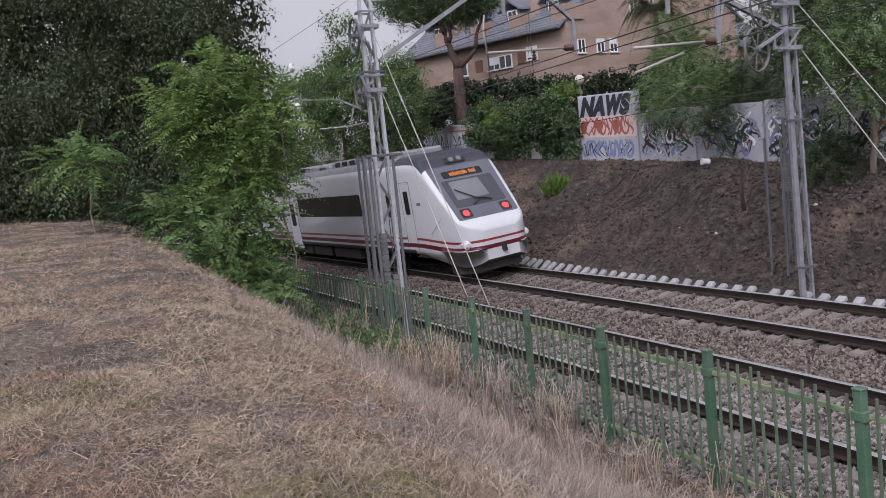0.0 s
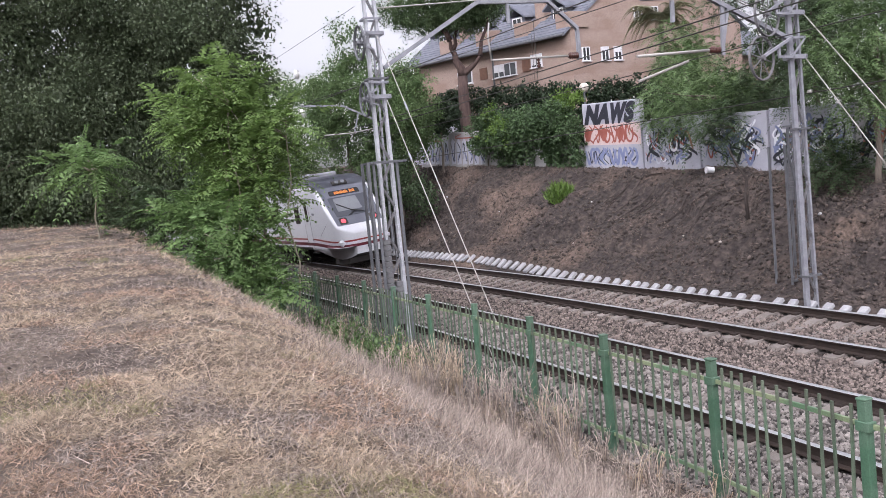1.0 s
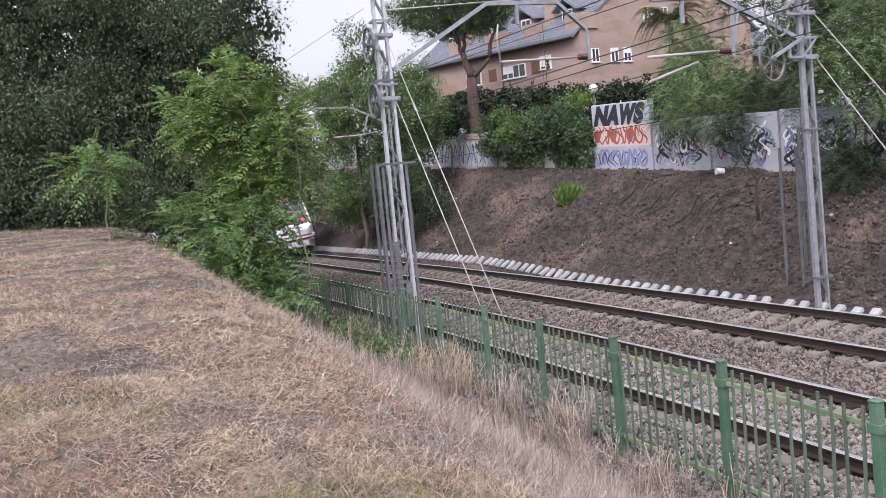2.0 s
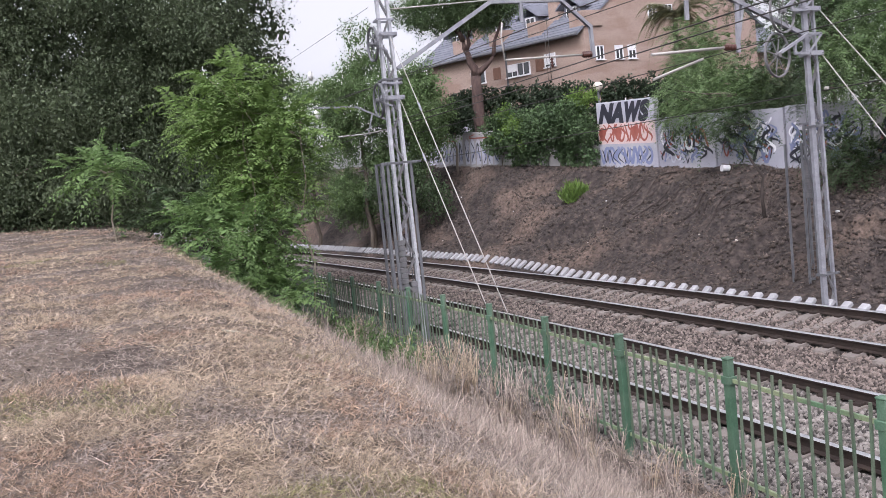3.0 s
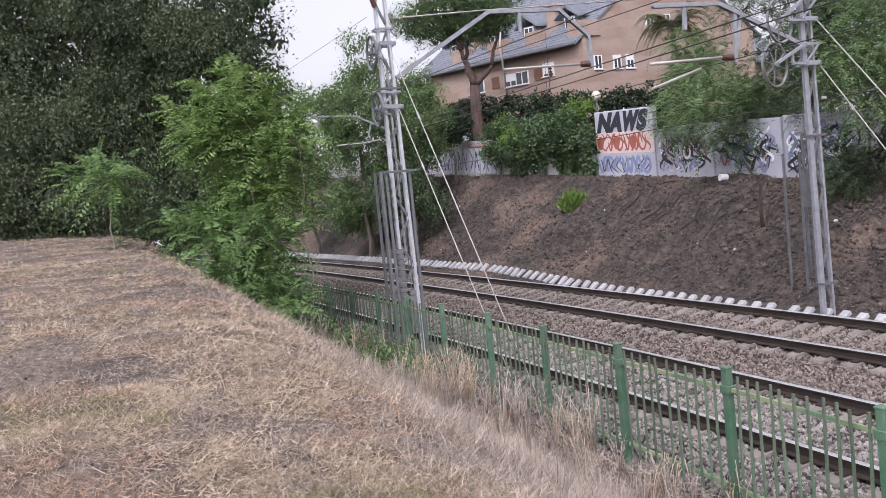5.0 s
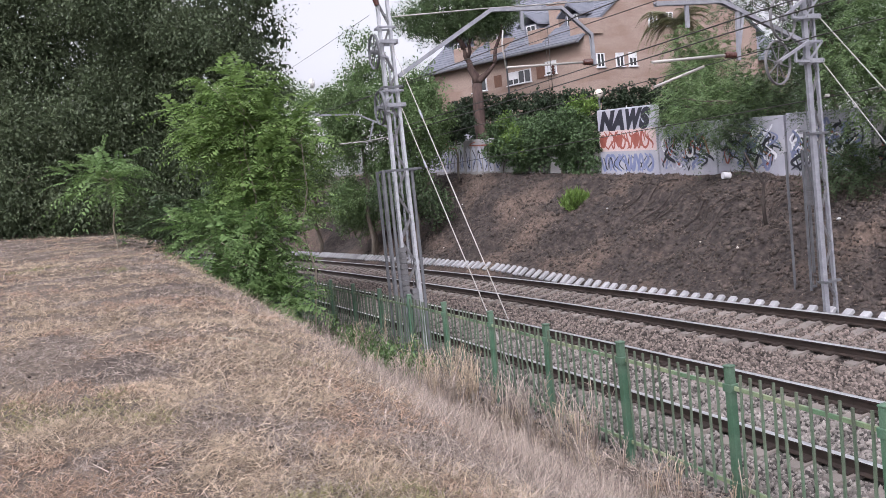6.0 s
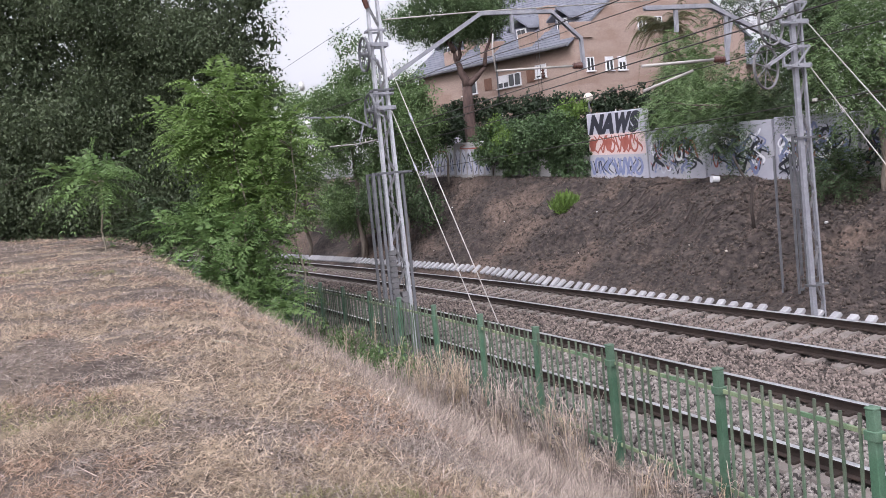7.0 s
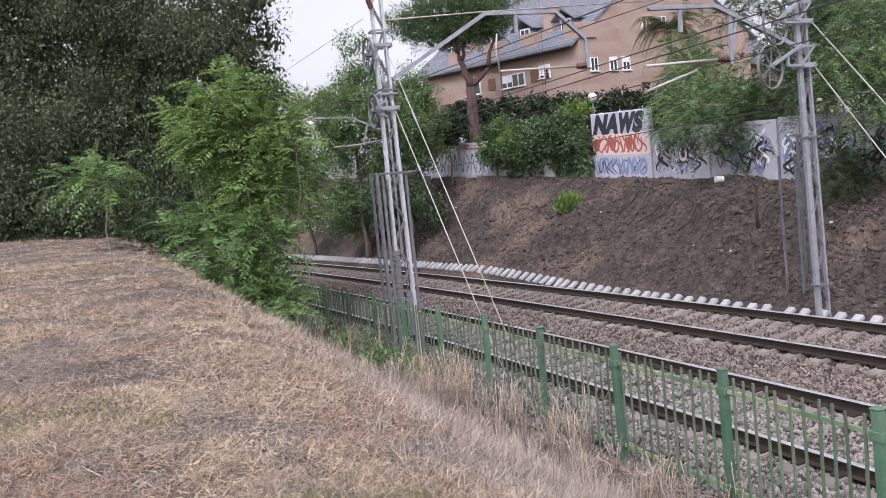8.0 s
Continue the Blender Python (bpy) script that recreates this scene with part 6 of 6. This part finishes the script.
def slope_litter():
    """Dead stalks and leaf litter on the bare slope, thicker towards its crest."""
    rng = np.random.default_rng(71)
    rows = []
    for s, o in zip(rng.uniform(12, 48, 26000), 7.8 + 5.8 * rng.random(26000) ** 0.75):
        p = at(s, o)
        if patch(s, o, 0.55, 4.0) + 0.5 * patch(s, o, 1.9, 9.0) + 0.25 * smooth(11.5, 13.5, o) > 0.12:
            rows.append((p.x, p.y, ground_z(s, o)))
    base = np.array(rows)
    way = rng.normal(size=base.shape)
    way[:, 2] = np.abs(way[:, 2]) * 0.45
    way = unit(way)
    side = unit(np.cross(way, rng.normal(size=base.shape))) * 0.012
    ob = quads("slope_litter", base, base + way * (0.06 + 0.12 * rng.random((len(base), 1))), side, M_LITTER)
    tagged(ob, "dead stalks and leaf litter on the cutting slope", "litter", kind="stuff")


M_LITTER = leaf_mat("dead_leaf_litter", (0.17, 0.13, 0.105), (0.115, 0.09, 0.075), 0.45, 0.1)
slope_litter()


def weeds():
    """Dry branching weeds that stand along the fence."""
    rng = random.Random(14)
    for i in range(150):
        s, d = (rng.uniform(6.0, 21), rng.uniform(0.08, 1.7)) if i < 120 else (rng.uniform(13.5, 17.5), rng.uniform(0.1, 0.8))
        o = FENCE_O - d
        p = at(s, o)
        z = ground_z(s, o)
        bm = bmesh.new()
        h = rng.uniform(0.35, 1.0) * (1.1 if 9.5 < s < 13.5 or s > 17.5 or i >= 120 else 0.7)
        for j in range(rng.randint(5, 9)):
            a = rng.uniform(0, math.tau)
            lean = rng.uniform(0.05, 0.35)
            top = Vector((math.cos(a) * lean * h, math.sin(a) * lean * h, h * rng.uniform(0.6, 1.0)))
            mid = top * 0.5 + Vector((0, 0, 0.08 * h))
            tube(bm, [(0, 0, -0.05), mid, top], [0.006, 0.005, 0.003], 4)
            for q in range(5):
                t = 0.45 + 0.11 * q
                b = mid.lerp(top, (t - 0.5) * 2) if t > 0.5 else mid * (t * 2)
                e = b + Vector((rng.uniform(-1, 1), rng.uniform(-1, 1), rng.uniform(0.3, 1.2))) * 0.10 * h
                tube(bm, [b, e], [0.004, 0.003], 3)
        ob = part("dry_weed", bm, (M_TALL, M_STRAW2, M_STRAW, M_STRAW2)[i % 4 if i < 120 else 2])
        ob.matrix_basis = pose(p.x, p.y, z)
        tagged(ob, ("pale dead branching weed beside the fence", "grey-brown dead branching weed beside the fence", "dry straw-coloured branching weed beside the fence", "grey-brown dead branching weed beside the fence")[i % 4 if i < 120 else 2], "weed", group="dry weeds along the fence")


weeds()


def green_weeds():
    rng = random.Random(33)
    for i, (s, d, h) in enumerate(((17.3, 0.7, 0.55), (18.6, 1.0, 0.7), (19.8, 0.9, 0.6), (16.3, 0.9, 0.35), (21.5, 1.0, 0.6))):
        o = FENCE_O - d
        p = at(s, o)
        z = ground_z(s, o)
        root = new("weed_clump")
        tagged(root, "low green weed clump at the foot of the fence", "weed")
        leafy("foliage", [(p.x, p.y, z + h * 0.5, 0.55, 0.5, h * 0.6)], 60, 20, 0.35, 0.11, 0.22, M_ROB, root, 140 + i, -0.2)


green_weeds()


def stones(name, count, lo, hi, s0, s1, material, seed, label, size=0.024):
    """Broken stones, eight faces each, strewn between two offsets."""
    rng = np.random.default_rng(seed)
    s = s0 * (s1 / s0) ** rng.random(count)
    o = rng.uniform(lo, hi, count)
    c = np.array([(*at(a, b)[:2], ground_z(a, b)) for a, b in zip(s, o)])
    r = (size * (1 + rng.random(count)))[:, None]
    c[:, 2] += r[:, 0] * 0.35
    octa = np.array([(1, 0, 0), (-1, 0, 0), (0, 1, 0), (0, -1, 0), (0, 0, 1), (0, 0, -1)], float)
    faces = np.array([(0, 2, 4), (2, 1, 4), (1, 3, 4), (3, 0, 4), (2, 0, 5), (1, 2, 5), (3, 1, 5), (0, 3, 5)])
    a, b, g = (rng.uniform(0, math.tau, count) for _ in range(3))
    ca, sa, cb, sb = np.cos(a), np.sin(a), np.cos(b), np.sin(b)
    zero, one = np.zeros(count), np.ones(count)
    rz = np.stack([ca, -sa, zero, sa, ca, zero, zero, zero, one], -1).reshape(-1, 3, 3)
    rx = np.stack([one, zero, zero, zero, cb, -sb, zero, sb, cb], -1).reshape(-1, 3, 3)
    v = octa[None] * rng.uniform(0.65, 1.35, (count, 6, 1)) * r[:, None]
    v = np.einsum("nij,njk,nlk->nli", rz, rx, v) + c[:, None]
    f = (faces[None] + 6 * np.arange(count)[:, None, None]).reshape(-1)
    me = bpy.data.meshes.new(name)
    me.vertices.add(count * 6)
    me.vertices.foreach_set("co", v.reshape(-1).astype(np.float32))
    n = count * 8
    me.loops.add(n * 3)
    me.loops.foreach_set("vertex_index", f.astype(np.int32))
    me.polygons.add(n)
    me.polygons.foreach_set("loop_start", np.arange(0, n * 3, 3, dtype=np.int32))
    me.polygons.foreach_set("loop_total", np.full(n, 3, dtype=np.int32))
    me.materials.append(material)
    me.update(calc_edges=True)
    tagged(new(name, me), label, "ballast", kind="stuff")


M_CLOD = mat("earth_clod", (0.045, 0.036, 0.032), (0.095, 0.075, 0.063), 3, 0.95, bump=0.4, isle=0.55)
stones("soil_clods", 9000, 7.8, 13.3, 12.0, 46.0, M_CLOD, 6, "clods of dry earth on the cutting slope", 0.026)
stones("soil_crumbs", 2200, -13.0, -2.2, 2.0, 32.0, M_CLOD, 16, "dark crumbs of earth among the dry grass", 0.009)
stones("soil_lumps", 800, 7.9, 13.0, 12.0, 44.0, M_CLOD, 17, "larger lumps of dry earth on the cutting slope", 0.05)
stones("ballast_stones", 19000, -1.60, -0.05, 4.0, 30.0, M_STONE, 1, "grey broken ballast stones between fence and rail")
stones("ballast_stones", 15500, 0.05, 1.70, 4.5, 36.0, M_STONE, 2, "grey broken ballast stones inside the nearer track")
stones("ballast_stones", 20000, 1.78, 3.85, 5.5, 42.0, M_STONE_RUST, 3, "rust-stained ballast stones between the two tracks")
stones("ballast_stones", 13500, 4.0, 5.62, 8.0, 46.0, M_STONE_RUST, 4, "rust-stained ballast stones inside the farther track")
stones("ballast_stones", 6000, 5.75, 6.5, 9.0, 46.0, M_STONE_RUST, 5, "rust-stained ballast stones beside the slope")

motions()
